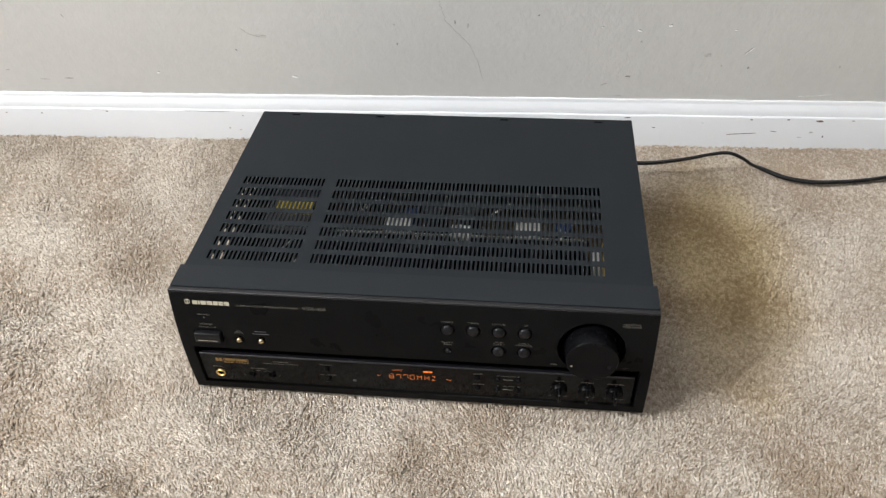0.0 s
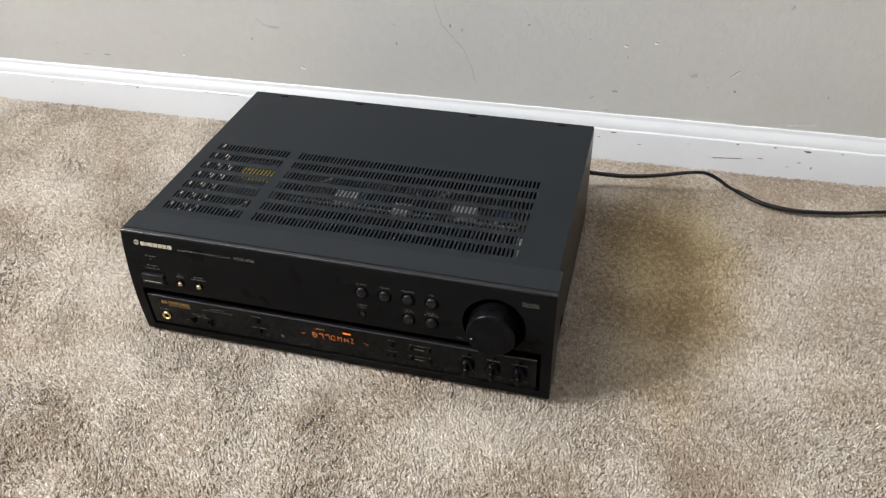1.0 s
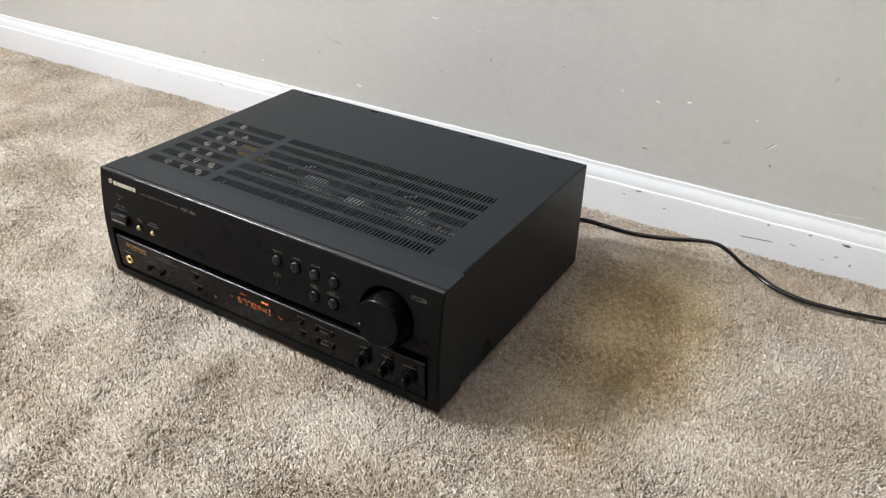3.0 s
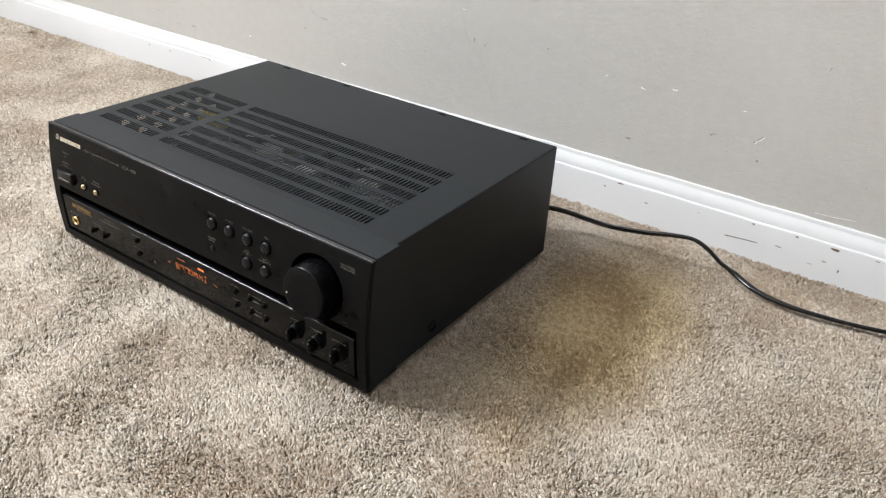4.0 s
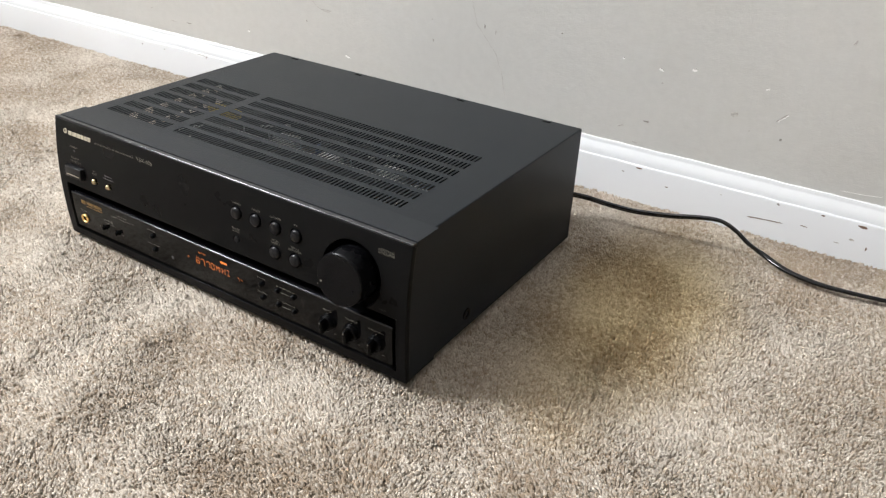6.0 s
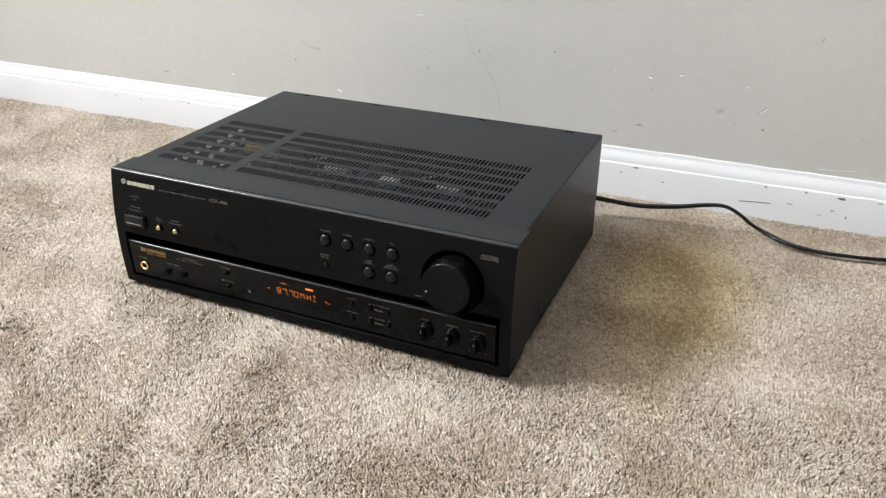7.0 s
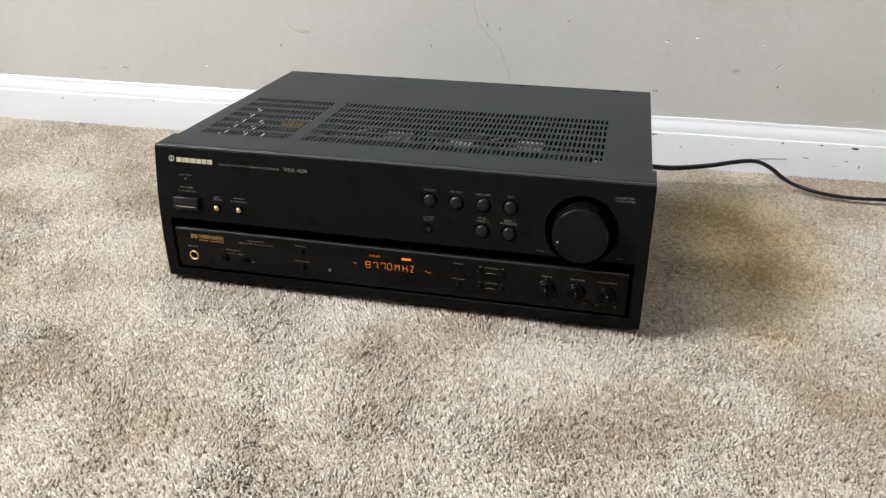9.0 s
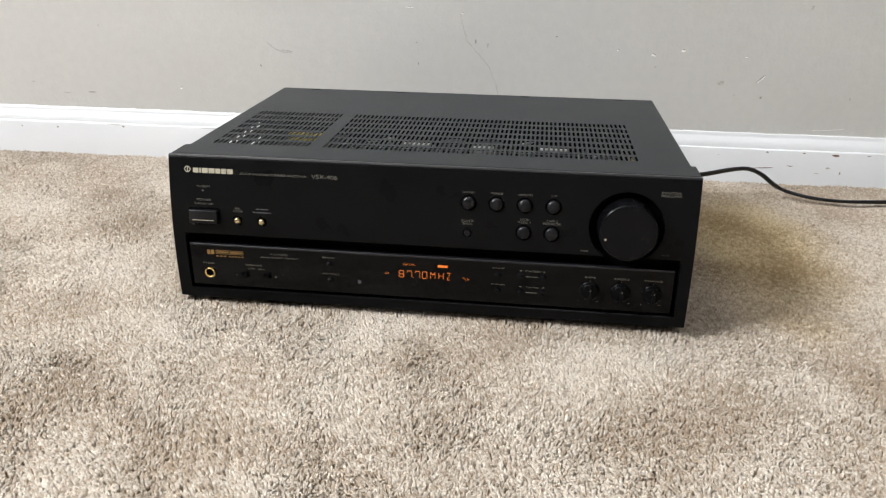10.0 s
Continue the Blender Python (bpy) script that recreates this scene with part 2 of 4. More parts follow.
def plate(loops, w0, w1, bevel, material):
    """A flat plate with holes, between the heights w0 and w1, with rounded edges."""
    cu = bpy.data.curves.new("plate", "CURVE")
    cu.dimensions, cu.fill_mode = "2D", "BOTH"
    for pts in loops:
        sp = cu.splines.new("POLY")
        sp.points.add(len(pts) - 1)
        for p, (x, y) in zip(sp.points, pts):
            p.co = (x, y, 0, 1)
        sp.use_cyclic_u = True
    cu.extrude, cu.bevel_depth, cu.bevel_resolution, cu.offset = (w1 - w0) / 2 - bevel, bevel, 2, -bevel
    me = from_curve(cu, material)
    me.transform(Matrix.Translation((0, 0, (w0 + w1) / 2)))
    return me


def rect(x0, x1, y0, y1, r=0.0, n=5):
    if not r:
        return [(x0, y0), (x1, y0), (x1, y1), (x0, y1)]
    out = []
    for cx, cy, a in ((x1 - r, y0 + r, -90), (x1 - r, y1 - r, 0), (x0 + r, y1 - r, 90), (x0 + r, y0 + r, 180)):
        out += [(cx + r * math.cos(radians(a + 90 * k / n)), cy + r * math.sin(radians(a + 90 * k / n))) for k in range(n + 1)]
    return out


def disc(cx, cy, r, n=28):
    return [(cx + r * math.cos(2 * math.pi * k / n), cy + r * math.sin(2 * math.pi * k / n)) for k in range(n)]


def lettering(words, cx, cy, width, height, material, thick=0.0001):
    """Flat raised letters, fitted to a width and a height about a centre."""
    cu = bpy.data.curves.new("lettering", "FONT")
    cu.body, cu.align_x, cu.size, cu.extrude = words, "CENTER", 1.0, 0.0
    cu.space_line, cu.offset = 0.92, -0.015
    me = from_curve(cu, material)
    co = np.empty(len(me.vertices) * 3, np.float32)
    me.vertices.foreach_get("co", co)
    co = co.reshape(-1, 3)
    lo, hi = co.min(0), co.max(0)
    co[:, 0] = cx + (co[:, 0] - (lo[0] + hi[0]) / 2) * width / (hi[0] - lo[0])
    co[:, 1] = cy + (co[:, 1] - (lo[1] + hi[1]) / 2) * height / (hi[1] - lo[1])
    co[:, 2] = thick
    me.vertices.foreach_set("co", co.ravel())
    me.update()
    return me


# ---- the room ----
TURN_WALL = 1.833
WALL_AT = pose(0, 0.445, 0, 0, 0, TURN_WALL)  # the papered face of the north wall; its local y points away from the room

thing("wall_north", box(-2.3, 6.9, 0, 0.12, -0.1, ROOM_H + 0.05), WALL, "warm grey painted wall with scuffs and chips", "wall", "structure", matrix=WALL_AT)
thing("wall_east", box(ROOM_E, ROOM_E + 0.12, ROOM_S - 0.1, 0.85, -0.1, ROOM_H + 0.05), WALL, "plain warm grey painted wall", "wall", "structure")
thing("wall_south", box(ROOM_W - 0.12, ROOM_E + 0.12, ROOM_S - 0.12, ROOM_S, -0.1, ROOM_H + 0.05), WALL, "plain warm grey painted wall", "wall", "structure")
thing("ceiling", box(ROOM_W - 0.12, ROOM_E + 0.12, ROOM_S - 0.12, 0.9, ROOM_H, ROOM_H + 0.1), CEILING, "plain white painted ceiling", "ceiling", "structure")


def wall_with_window():
    bm = bmesh.new()
    for y0, y1, z0, z1 in ((ROOM_S - 0.1, WIN_Y0, -0.1, ROOM_H + 0.05), (WIN_Y1, 0.75, -0.1, ROOM_H + 0.05),
                           (WIN_Y0, WIN_Y1, -0.1, WIN_Z0), (WIN_Y0, WIN_Y1, WIN_Z1, ROOM_H + 0.05)):
        b2 = box(ROOM_W - 0.12, ROOM_W, y0, y1, z0, z1)
        me = bpy.data.meshes.new("piece")
        b2.to_mesh(me)
        b2.free()
        bm.from_mesh(me)
        bpy.data.meshes.remove(me)
    return bm


thing("wall_west", wall_with_window(), WALL, "warm grey painted wall with a window", "wall", "structure")


def window():
    ob = tagged(new("window_1"), "white painted sash window with two panes", "window", kind="structure")
    ob.matrix_basis = pose(ROOM_W - 0.08, (WIN_Y0 + WIN_Y1) / 2, (WIN_Z0 + WIN_Z1) / 2)
    hy, hz = (WIN_Y1 - WIN_Y0) / 2, (WIN_Z1 - WIN_Z0) / 2
    up = pose(0, 0, 0, 90, 0, 90)
    part("window_frame", plate([rect(-hy, hy, -hz, hz), rect(-hy + 0.05, hy - 0.05, 0.025, hz - 0.05), rect(-hy + 0.05, hy - 0.05, -hz + 0.05, -0.025)], -0.02, 0.02, 0.003, FRAME), FRAME, ob, matrix=up)
    for z0, z1 in ((0.02, hz - 0.045), (-hz + 0.045, -0.02)):
        p = part("pane", box(-0.002, 0.002, -hy + 0.045, hy - 0.045, z0, z1), GLASS, ob)
        p.visible_shadow = False
    part("window_sill", box(0.02, 0.14, -hy - 0.04, hy + 0.04, -hz - 0.03, -hz, 0.004), FRAME, ob)


window()


def skirting():
    """Moulded skirting board: a flat face, a bead, a cove and a thin top edge."""
    prof = [(0.0, -0.02), (0.0120, -0.02), (0.0120, 0.0425), (0.0116, 0.0434), (0.0108, 0.0439), (0.0092, 0.0442), (0.0090, 0.0455), (0.0086, 0.0475),
            (0.0078, 0.0500), (0.0065, 0.0525), (0.0050, 0.0548), (0.0038, 0.0568), (0.0032, 0.0576), (0.0028, 0.0588), (0.0026, 0.0612), (0.0020, 0.0620), (0.0, 0.0624)]
    bm = bmesh.new()
    rows = []
    rng = np.random.RandomState(4)
    n = 900
    for k in range(n + 1):
        x = -2.0 + 8.6 * k / n
        wave = 0.0005 * math.sin(3.1 * x) + 0.0003 * math.sin(61 * x) * math.sin(23 * x) + 0.00016 * rng.randn()
        rows.append([bm.verts.new((x, -d + (0.0 if d == 0 else 0.0003 * math.sin(7 * x)), z + (wave if z > 0.04 else 0))) for d, z in prof])
    for a, b in zip(rows, rows[1:]):
        for i in range(len(prof) - 1):
            bm.faces.new((a[i], a[i + 1], b[i + 1], b[i]))
    bmesh.ops.recalc_face_normals(bm, faces=bm.faces)
    return bm


board = thing("baseboard", skirting(), TRIM, "white gloss painted moulded skirting board, chipped", "baseboard", "structure", matrix=WALL_AT, smooth=35)
thing("baseboard", box(-0.008, 0.004, -3.2, 0.35, -0.02, 0.062, 0.002), TRIM, "white painted skirting board", "baseboard", "structure", matrix=pose(ROOM_W + 0.004, 0, 0))

north = bpy.data.objects["wall_north"]


def ragged_paint(x0, x1, seed):
    """The brushed and caulked paint line where the skirting meets the wall."""
    rng = np.random.RandomState(seed)
    n = int((x1 - x0) / 0.0012)
    smear = np.convolve(rng.randn(n + 1), np.ones(9) / 3.0, "same")
    high = np.clip(0.0004 + 0.0004 * smear + 0.0003 * rng.randn(n + 1), 0.0001, 0.0022)
    bm = bmesh.new()
    prev = None
    for k in range(n + 1):
        x = x0 + (x1 - x0) * k / n
        row = [bm.verts.new((x, -0.0022, 0.0612)), bm.verts.new((x, -0.0011 - 0.0003 * rng.rand(), 0.0622 + 0.5 * high[k])), bm.verts.new((x, 0.0005, 0.0622 + high[k]))]
        if prev:
            for j in (0, 1):
                bm.faces.new((prev[j], prev[j + 1], row[j + 1], row[j]))
        prev = row
    return bm


part("paint_line", ragged_paint(-1.2, 1.4, 31), TRIM, board, "rough brushed white paint line")


def blot(x, z, w, h, turn, out, material, name, parent, seed, tip=0.0):
    """A thin ragged patch on the wall or the skirting: a scuff, a chip or a smear."""
    rng = np.random.RandomState(seed)
    n = 11
    pts = []
    for k in range(n):
        a = 2 * math.pi * k / n
        r = 0.5 * (0.65 + 0.5 * rng.rand())
        pts.append((w * r * math.cos(a), h * r * math.sin(a)))
    bm = bmesh.new()
    ring = [bm.verts.new((p, q, 0)) for p, q in pts]
    top = [bm.verts.new((p * 0.8, q * 0.8, 0.00025)) for p, q in pts]
    for k in range(n):
        bm.faces.new((ring[k], ring[(k + 1) % n], top[(k + 1) % n], top[k]))
    bm.faces.new(top)
    part(name, bm, material, parent, matrix=pose(x, -out, z, 90, 0, 0) @ pose(0, 0, 0, tip, 0, turn))


def stroke(points, width, out, material, name, parent, seed=0):
    """A thin line drawn on the wall."""
    rng = np.random.RandomState(seed)
    fine = []
    for (x0, z0), (x1, z1) in zip(points, points[1:]):
        for k in range(6):
            f = k / 6
            fine.append((x0 + (x1 - x0) * f + 0.0006 * rng.randn(), z0 + (z1 - z0) * f))
    fine.append(points[-1])
    bm = bmesh.new()
    prev = None
    for i, (x, z) in enumerate(fine):
        x1, z1 = fine[min(i + 1, len(fine) - 1)]
        x0, z0 = fine[max(i - 1, 0)]
        d = Vector((x1 - x0, z1 - z0)).normalized()
        w = width * (0.35 + 0.65 * rng.rand()) / 2 * (0.4 if i in (0, len(fine) - 1) else 1)
        row = [bm.verts.new((x - d.y * w, -out - 0.0001, z + d.x * w)), bm.verts.new((x, -out - 0.0003, z)), bm.verts.new((x + d.y * w, -out - 0.0001, z - d.x * w))]
        if prev:
            for j in (0, 1):
                bm.faces.new((prev[j], prev[j + 1], row[j + 1], row[j]))
        prev = row
    part(name, bm, material, parent)


CHIPS = [(0.434, 0.1573, 0.007, 0.003, -20), (0.4705, 0.164, 0.007, 0.003, 10), (-0.190, 0.0936, 0.004, 0.003, 0), (-0.005, 0.0892, 0.010, 0.003, -15),
         (0.1224, 0.2078, 0.012, 0.0015, 0), (0.549, 0.1587, 0.004, 0.002, 20), (0.389, 0.162, 0.003, 0.002, 0), (0.190, 0.202, 0.004, 0.0015, 0)]
for i, (x, z, w, h, a) in enumerate(CHIPS):
    blot(x, z, w, h, a, 0.0003, CHIP, "chip", north, 10 + i)
    blot(x + 0.0006, z + h * 0.55, w * 0.8, h * 0.35, a, 0.0004, SCUFF, "chip_edge", north, 40 + i)
stroke([(0.5655, 0.1270), (0.571, 0.1325), (0.5755, 0.1375)], 0.0014, 0.0, SCUFF, "gouge", north, 9)
stroke([(0.5670, 0.1268), (0.5722, 0.1318), (0.5762, 0.1362)], 0.0016, 0.0002, CHIP, "gouge", north, 11)
SCUFFS = [(0.208, 0.1673, 0.002, 0.006, 5), (0.224, 0.163, 0.003, 0.006, 0), (0.1316, 0.1638, 0.0025, 0.0025, 0),
          (0.134, 0.1374, 0.002, 0.004, 10), (0.522, 0.1254, 0.009, 0.006, 0), (0.541, 0.1106, 0.002, 0.002, 0), (0.4276, 0.0951, 0.007, 0.003, 0),
          (0.3978, 0.0833, 0.009, 0.0025, 20), (0.4182, 0.067, 0.010, 0.002, -5), (0.5742, 0.1085, 0.003, 0.004, 0), (0.684, 0.1103, 0.002, 0.005, 0),
          (0.6177, 0.2198, 0.003, 0.007, -25), (0.311, 0.1767, 0.0025, 0.0025, 0), (0.438, 0.1428, 0.003, 0.0025, 0), (-0.352, 0.082, 0.018, 0.002, -3),
          (-0.318, 0.084, 0.013, 0.0018, 0), (-0.2956, 0.1732, 0.002, 0.005, 25), (-0.400, 0.0958, 0.006, 0.002, 0), (-0.077, 0.1275, 0.002, 0.004, 20)]
for i, (x, z, w, h, a) in enumerate(SCUFFS):
    blot(x, z, w, h, a, 0.0002, SCRATCH if i % 3 else SCUFF, "scuff", north, 70 + i)
stroke([(0.188, 0.204), (0.191, 0.186), (0.197, 0.168), (0.212, 0.152), (0.2267, 0.135), (0.237, 0.112), (0.243, 0.0862)], 0.0011, 0.0, SCRATCH, "scratch", north, 1)
stroke([(-0.066, 0.158), (-0.058, 0.151), (-0.047, 0.1465), (-0.034, 0.1455)], 0.0022, 0.0, SCRATCH, "smear", north, 2)
stroke([(-0.050, 0.149), (-0.033, 0.1475)], 0.0025, 0.0002, SCRATCH, "smear", north, 3)
stroke([(0.645, 0.0688), (0.665, 0.0697), (0.686, 0.0722)], 0.0006, 0.0, CHIP, "scratch", north, 4)
MARKS = [(0.433, 0.0415, 0.008, 0.002, 0, RUST), (0.414, 0.033, 0.004, 0.002, 0, SCUFF), (0.468, 0.027, 0.005, 0.0015, 0, RUST), (0.591, 0.041, 0.004, 0.003, -30, SCUFF),
         (0.637, 0.0415, 0.005, 0.002, 0, RUST), (0.677, 0.0400, 0.012, 0.004, -5, RUST), (0.622, 0.0238, 0.010, 0.0015, -4, RUST), (0.670, 0.023, 0.007, 0.003, 0, SCRATCH),
         (0.686, 0.0168, 0.0018, 0.006, 0, RUST), (0.657, 0.0153, 0.007, 0.0018, 0, SCRATCH), (-0.4205, 0.0357, 0.003, 0.002, 0, RUST), (-0.369, 0.0359, 0.003, 0.002, 0, RUST),
         (-0.2736, 0.040, 0.004, 0.002, 0, RUST), (-0.0834, 0.0362, 0.004, 0.0018, -20, SCUFF), (-0.105, 0.016, 0.003, 0.004, 0, SCRATCH), (-0.0906, 0.0135, 0.005, 0.0015, 0, SCRATCH),
         (0.53, 0.035, 0.004, 0.0012, 0, SCRATCH), (0.718, 0.041, 0.006, 0.0015, 0, SCUFF)]
for i, (x, z, w, h, a, m) in enumerate(MARKS):
    blot(x, z, w, h, a, 0.0122, m, "paint_chip", board, 120 + i)
stroke([(0.563, 0.018), (0.580, 0.0195), (0.601, 0.021)], 0.0013, 0.0124, RUST, "scratch", board, 6)
stroke([(-0.165, 0.0425), (-0.13, 0.0422), (-0.10, 0.0424)], 0.0010, 0.0122, SCUFF, "scratch", board, 7)
stroke([(-0.295, 0.0425), (-0.27, 0.0423)], 0.0010, 0.0122, SCUFF, "scratch", board, 8)

# ---- the receiver ----
receiver = tagged(new("stereo_receiver"), "black audio video stereo receiver with orange lit display, on the carpet", "stereo receiver")
receiver.matrix_basis = BOX
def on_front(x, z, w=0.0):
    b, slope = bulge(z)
    # Raised by 0.36 of the bulge to fit the closing camera view.
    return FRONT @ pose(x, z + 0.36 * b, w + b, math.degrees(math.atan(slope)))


SLOT = (0.0105, 0.4105, 0.0205, 0.0685)
VOL = (0.367, 0.0925, 0.0283)
vol_arc = [(VOL[0] + VOL[2] * math.cos(radians(-58 + 296 * k / 60)), VOL[1] + VOL[2] * math.sin(radians(-58 + 296 * k / 60))) for k in range(61)]
slot_loop = [(SLOT[0], SLOT[2]), (SLOT[1], SLOT[2]), (SLOT[1], SLOT[3])] + vol_arc + [(SLOT[0], SLOT[3])]
SOURCES = [(0.2445, 0.1065), (0.2664, 0.1065), (0.2884, 0.1065), (0.3104, 0.1065), (0.2884, 0.0845), (0.3102, 0.0845)]
DOMES = [(0.0565, 0.0818), (0.0769, 0.0818)]
SUPER = (0.2443, 0.0817)
holes = [slot_loop, rect(0.0158, 0.0414, 0.0782, 0.0903, 0.0012), disc(*SUPER, 0.0034)]
holes += [disc(x, z, 0.0060) for x, z in SOURCES] + [disc(x, z, 0.0037) for x, z in DOMES]
part("fascia", plate([rect(0, WIDE, LOW - 0.001, TOP - 0.0016, 0.0004)] + holes, -0.006, 0.0, 0.0007, PLASTIC), PLASTIC, receiver, "satin black moulded front panel", FRONT)


def edge_strip(x0, x1, top, w):
    """A thin chamfered gloss strip along an upper edge."""
    bm = bmesh.new()
    prof = [(w - 0.0040, top - 0.0016), (w, top - 0.0016), (w, top - 0.0010), (w - 0.0003, top - 0.0004), (w - 0.0007, top - 0.0001), (w - 0.0012, top), (w - 0.0040, top)]
    ends = [[bm.verts.new((x, z, q)) for q, z in prof] for x in (x0, x1)]
    n = len(prof)
    for k in range(n):
        bm.faces.new((ends[0][k], ends[0][(k + 1) % n], ends[1][(k + 1) % n], ends[1][k]))
    for e in ends:
        bm.faces.new(e)
    bmesh.ops.recalc_face_normals(bm, faces=bm.faces)
    return bm


part("edge_strip", edge_strip(0.0001, WIDE - 0.0001, TOP, 0.0), EDGE, receiver, "gloss black upper edge", FRONT, smooth=50)
part("recess_back", plate([rect(0.004, 0.416, LOW + 0.002, TOP - 0.004)], -0.0125, -0.0095, 0.0002, RECESS), RECESS, receiver, matrix=FRONT)


def fascia_shell():
    """The band behind the front panel, slightly wider than the steel cover, open at the back."""
    bm = bmesh.new()
    y1, n = 0.033, 14

    def loop(x0, x1, z0, z1):
        up = [z0 + (z1 - z0) * k / n for k in range(n + 1)]
        return [(x1, z) for z in up] + [(x0, z) for z in reversed(up)]

    def ring(pts, back):
        return [bm.verts.new((x, y1 if back else 0.05 * (z - TOP) + 0.0058 - bulge(z)[0], z)) for x, z in pts]

    outer, inner = loop(0.0002, WIDE - 0.0002, LOW, TOP - 0.0003), loop(0.003, WIDE - 0.003, LOW + 0.003, TOP - 0.003)
    o0, o1, i0, i1 = ring(outer, False), ring(outer, True), ring(inner, False), ring(inner, True)
    m = len(outer)
    for k in range(m):
        j = (k + 1) % m
        bm.faces.new((o0[k], o0[j], o1[j], o1[k]))
        bm.faces.new((i0[k], i1[k], i1[j], i0[j]))
        bm.faces.new((o1[k], o1[j], i1[j], i1[k]))
        bm.faces.new((o0[k], i0[k], i0[j], o0[j]))
    bmesh.ops.recalc_face_normals(bm, faces=bm.faces)
    return bm


shell = part("fascia_shell", fascia_shell(), BAND, receiver, "dark plastic band round the front panel, lit top painted lighter")
shell.data.materials.append(STEEL)
# Upward faces take a lighter tone: the light on top put into colour.
for face in shell.data.polygons:
    face.material_index = 0 if face.normal.z > 0.7 else 1

# the steel cover, with its ventilation slots
SLOT_W, SLOT_L, PITCH, ROWP = 0.0021, 0.0127, 0.00404, 0.01895


def slot_cells(bm, place, us, vs, slot_u, slot_v, depth):
    """A field of cells from us x vs, each with one rounded slot; place(u, v, d) gives the point."""
    for u0, u1 in zip(us, us[1:]):
        for v0, v1 in zip(vs, vs[1:]):
            cu, cv, a, b = (u0 + u1) / 2, (v0 + v1) / 2, slot_u / 2, slot_v / 2
            ch = min(a, b) * 0.6
            hole = [(cu - a + ch, cv - b), (cu + a - ch, cv - b), (cu + a, cv - b + ch), (cu + a, cv + b - ch),
                    (cu + a - ch, cv + b), (cu - a + ch, cv + b), (cu - a, cv + b - ch), (cu - a, cv - b + ch)]
            corner = [(u0, v0), (u1, v0), (u1, v1), (u0, v1)]
            rims = []
            for d in (0.0, depth):
                c = [bm.verts.new(place(u, v, d)) for u, v in corner]
                h = [bm.verts.new(place(u, v, d)) for u, v in hole]
                for k in range(4):
                    bm.faces.new((c[k], c[(k + 1) % 4], h[(2 * k + 1) % 8], h[2 * k]))
                    bm.faces.new((c[(k + 1) % 4], h[(2 * k + 2) % 8], h[(2 * k + 1) % 8]))
                rims.append(h)
            for k in range(8):
                bm.faces.new((rims[0][k], rims[0][(k + 1) % 8], rims[1][(k + 1) % 8], rims[1][k]))


def sheet(bm, place, u0, u1, v0, v1, depth):
    for d in (0.0, depth):
        bm.faces.new([bm.verts.new(place(u, v, d)) for u, v in ((u0, v0), (u1, v0), (u1, v1), (u0, v1))])


def cover():
    bm = bmesh.new()
    x0, x1, y0, y1, zt, zl, r, th = 0.003, 0.417, 0.0332, 0.2945, TOP - 0.0006, 0.0125, 0.0012, 0.0006
    top = lambda u, v, d: (u, v, zt - d)
    ua = [0.0204 - 0.001 + PITCH * k for k in range(22)]
    ub = [0.1164 - 0.001 + (0.3768 + 0.002 - 0.1164) / 65 * k for k in range(66)]
    va = [0.0393 + ROWP * k for k in range(8)]
    slot_cells(bm, top, ua, va, SLOT_W, SLOT_L, th)
    slot_cells(bm, top, ub, va, SLOT_W, SLOT_L, th)
    sheet(bm, top, x0 + r, x1 - r, y0, va[0], th)
    sheet(bm, top, x0 + r, x1 - r, va[-1], y1 - r, th)
    for u0, u1 in ((x0 + r, ua[0]), (ua[-1], ub[0]), (ub[-1], x1 - r)):
        sheet(bm, top, u0, u1, va[0], va[-1], th)
    left = lambda u, v, d: (x0 + d, u, v)
    right = lambda u, v, d: (x1 - d, u, v)
    sheet(bm, right, y0, y1 - r, zl, zt - r, th)
    vy = [0.0345 + 0.0195 * k for k in range(10)]
    vz = [0.0755, 0.0900, 0.1045, 0.1190]
    slot_cells(bm, left, vy, vz, 0.0120, 0.0068, th)
    sheet(bm, left, y0, y1 - r, zl, vz[0], th)
    sheet(bm, left, y0, y1 - r, vz[-1], zt - r, th)
    sheet(bm, left, y0, vy[0], vz[0], vz[-1], th)
    sheet(bm, left, vy[-1], y1 - r, vz[0], vz[-1], th)
    # rolled edges along both sides and the back
    n = 4
    for k in range(n):
        a, b = radians(90 * k / n), radians(90 * (k + 1) / n)
        for sx, cx in ((-1, x0 + r), (1, x1 - r)):
            bm.faces.new([bm.verts.new(p) for p in ((cx + sx * r * math.sin(a), y0, zt - r + r * math.cos(a)), (cx + sx * r * math.sin(b), y0, zt - r + r * math.cos(b)),
                                                    (cx + sx * r * math.sin(b), y1 - r, zt - r + r * math.cos(b)), (cx + sx * r * math.sin(a), y1 - r, zt - r + r * math.cos(a)))])
        bm.faces.new([bm.verts.new(p) for p in ((x0 + r, y1 - r + r * math.sin(a), zt - r + r * math.cos(a)), (x0 + r, y1 - r + r * math.sin(b), zt - r + r * math.cos(b)),
                                                (x1 - r, y1 - r + r * math.sin(b), zt - r + r * math.cos(b)), (x1 - r, y1 - r + r * math.sin(a), zt - r + r * math.cos(a)))])
    bmesh.ops.remove_doubles(bm, verts=bm.verts, dist=1e-6)
    bmesh.ops.recalc_face_normals(bm, faces=bm.faces)
    return bm


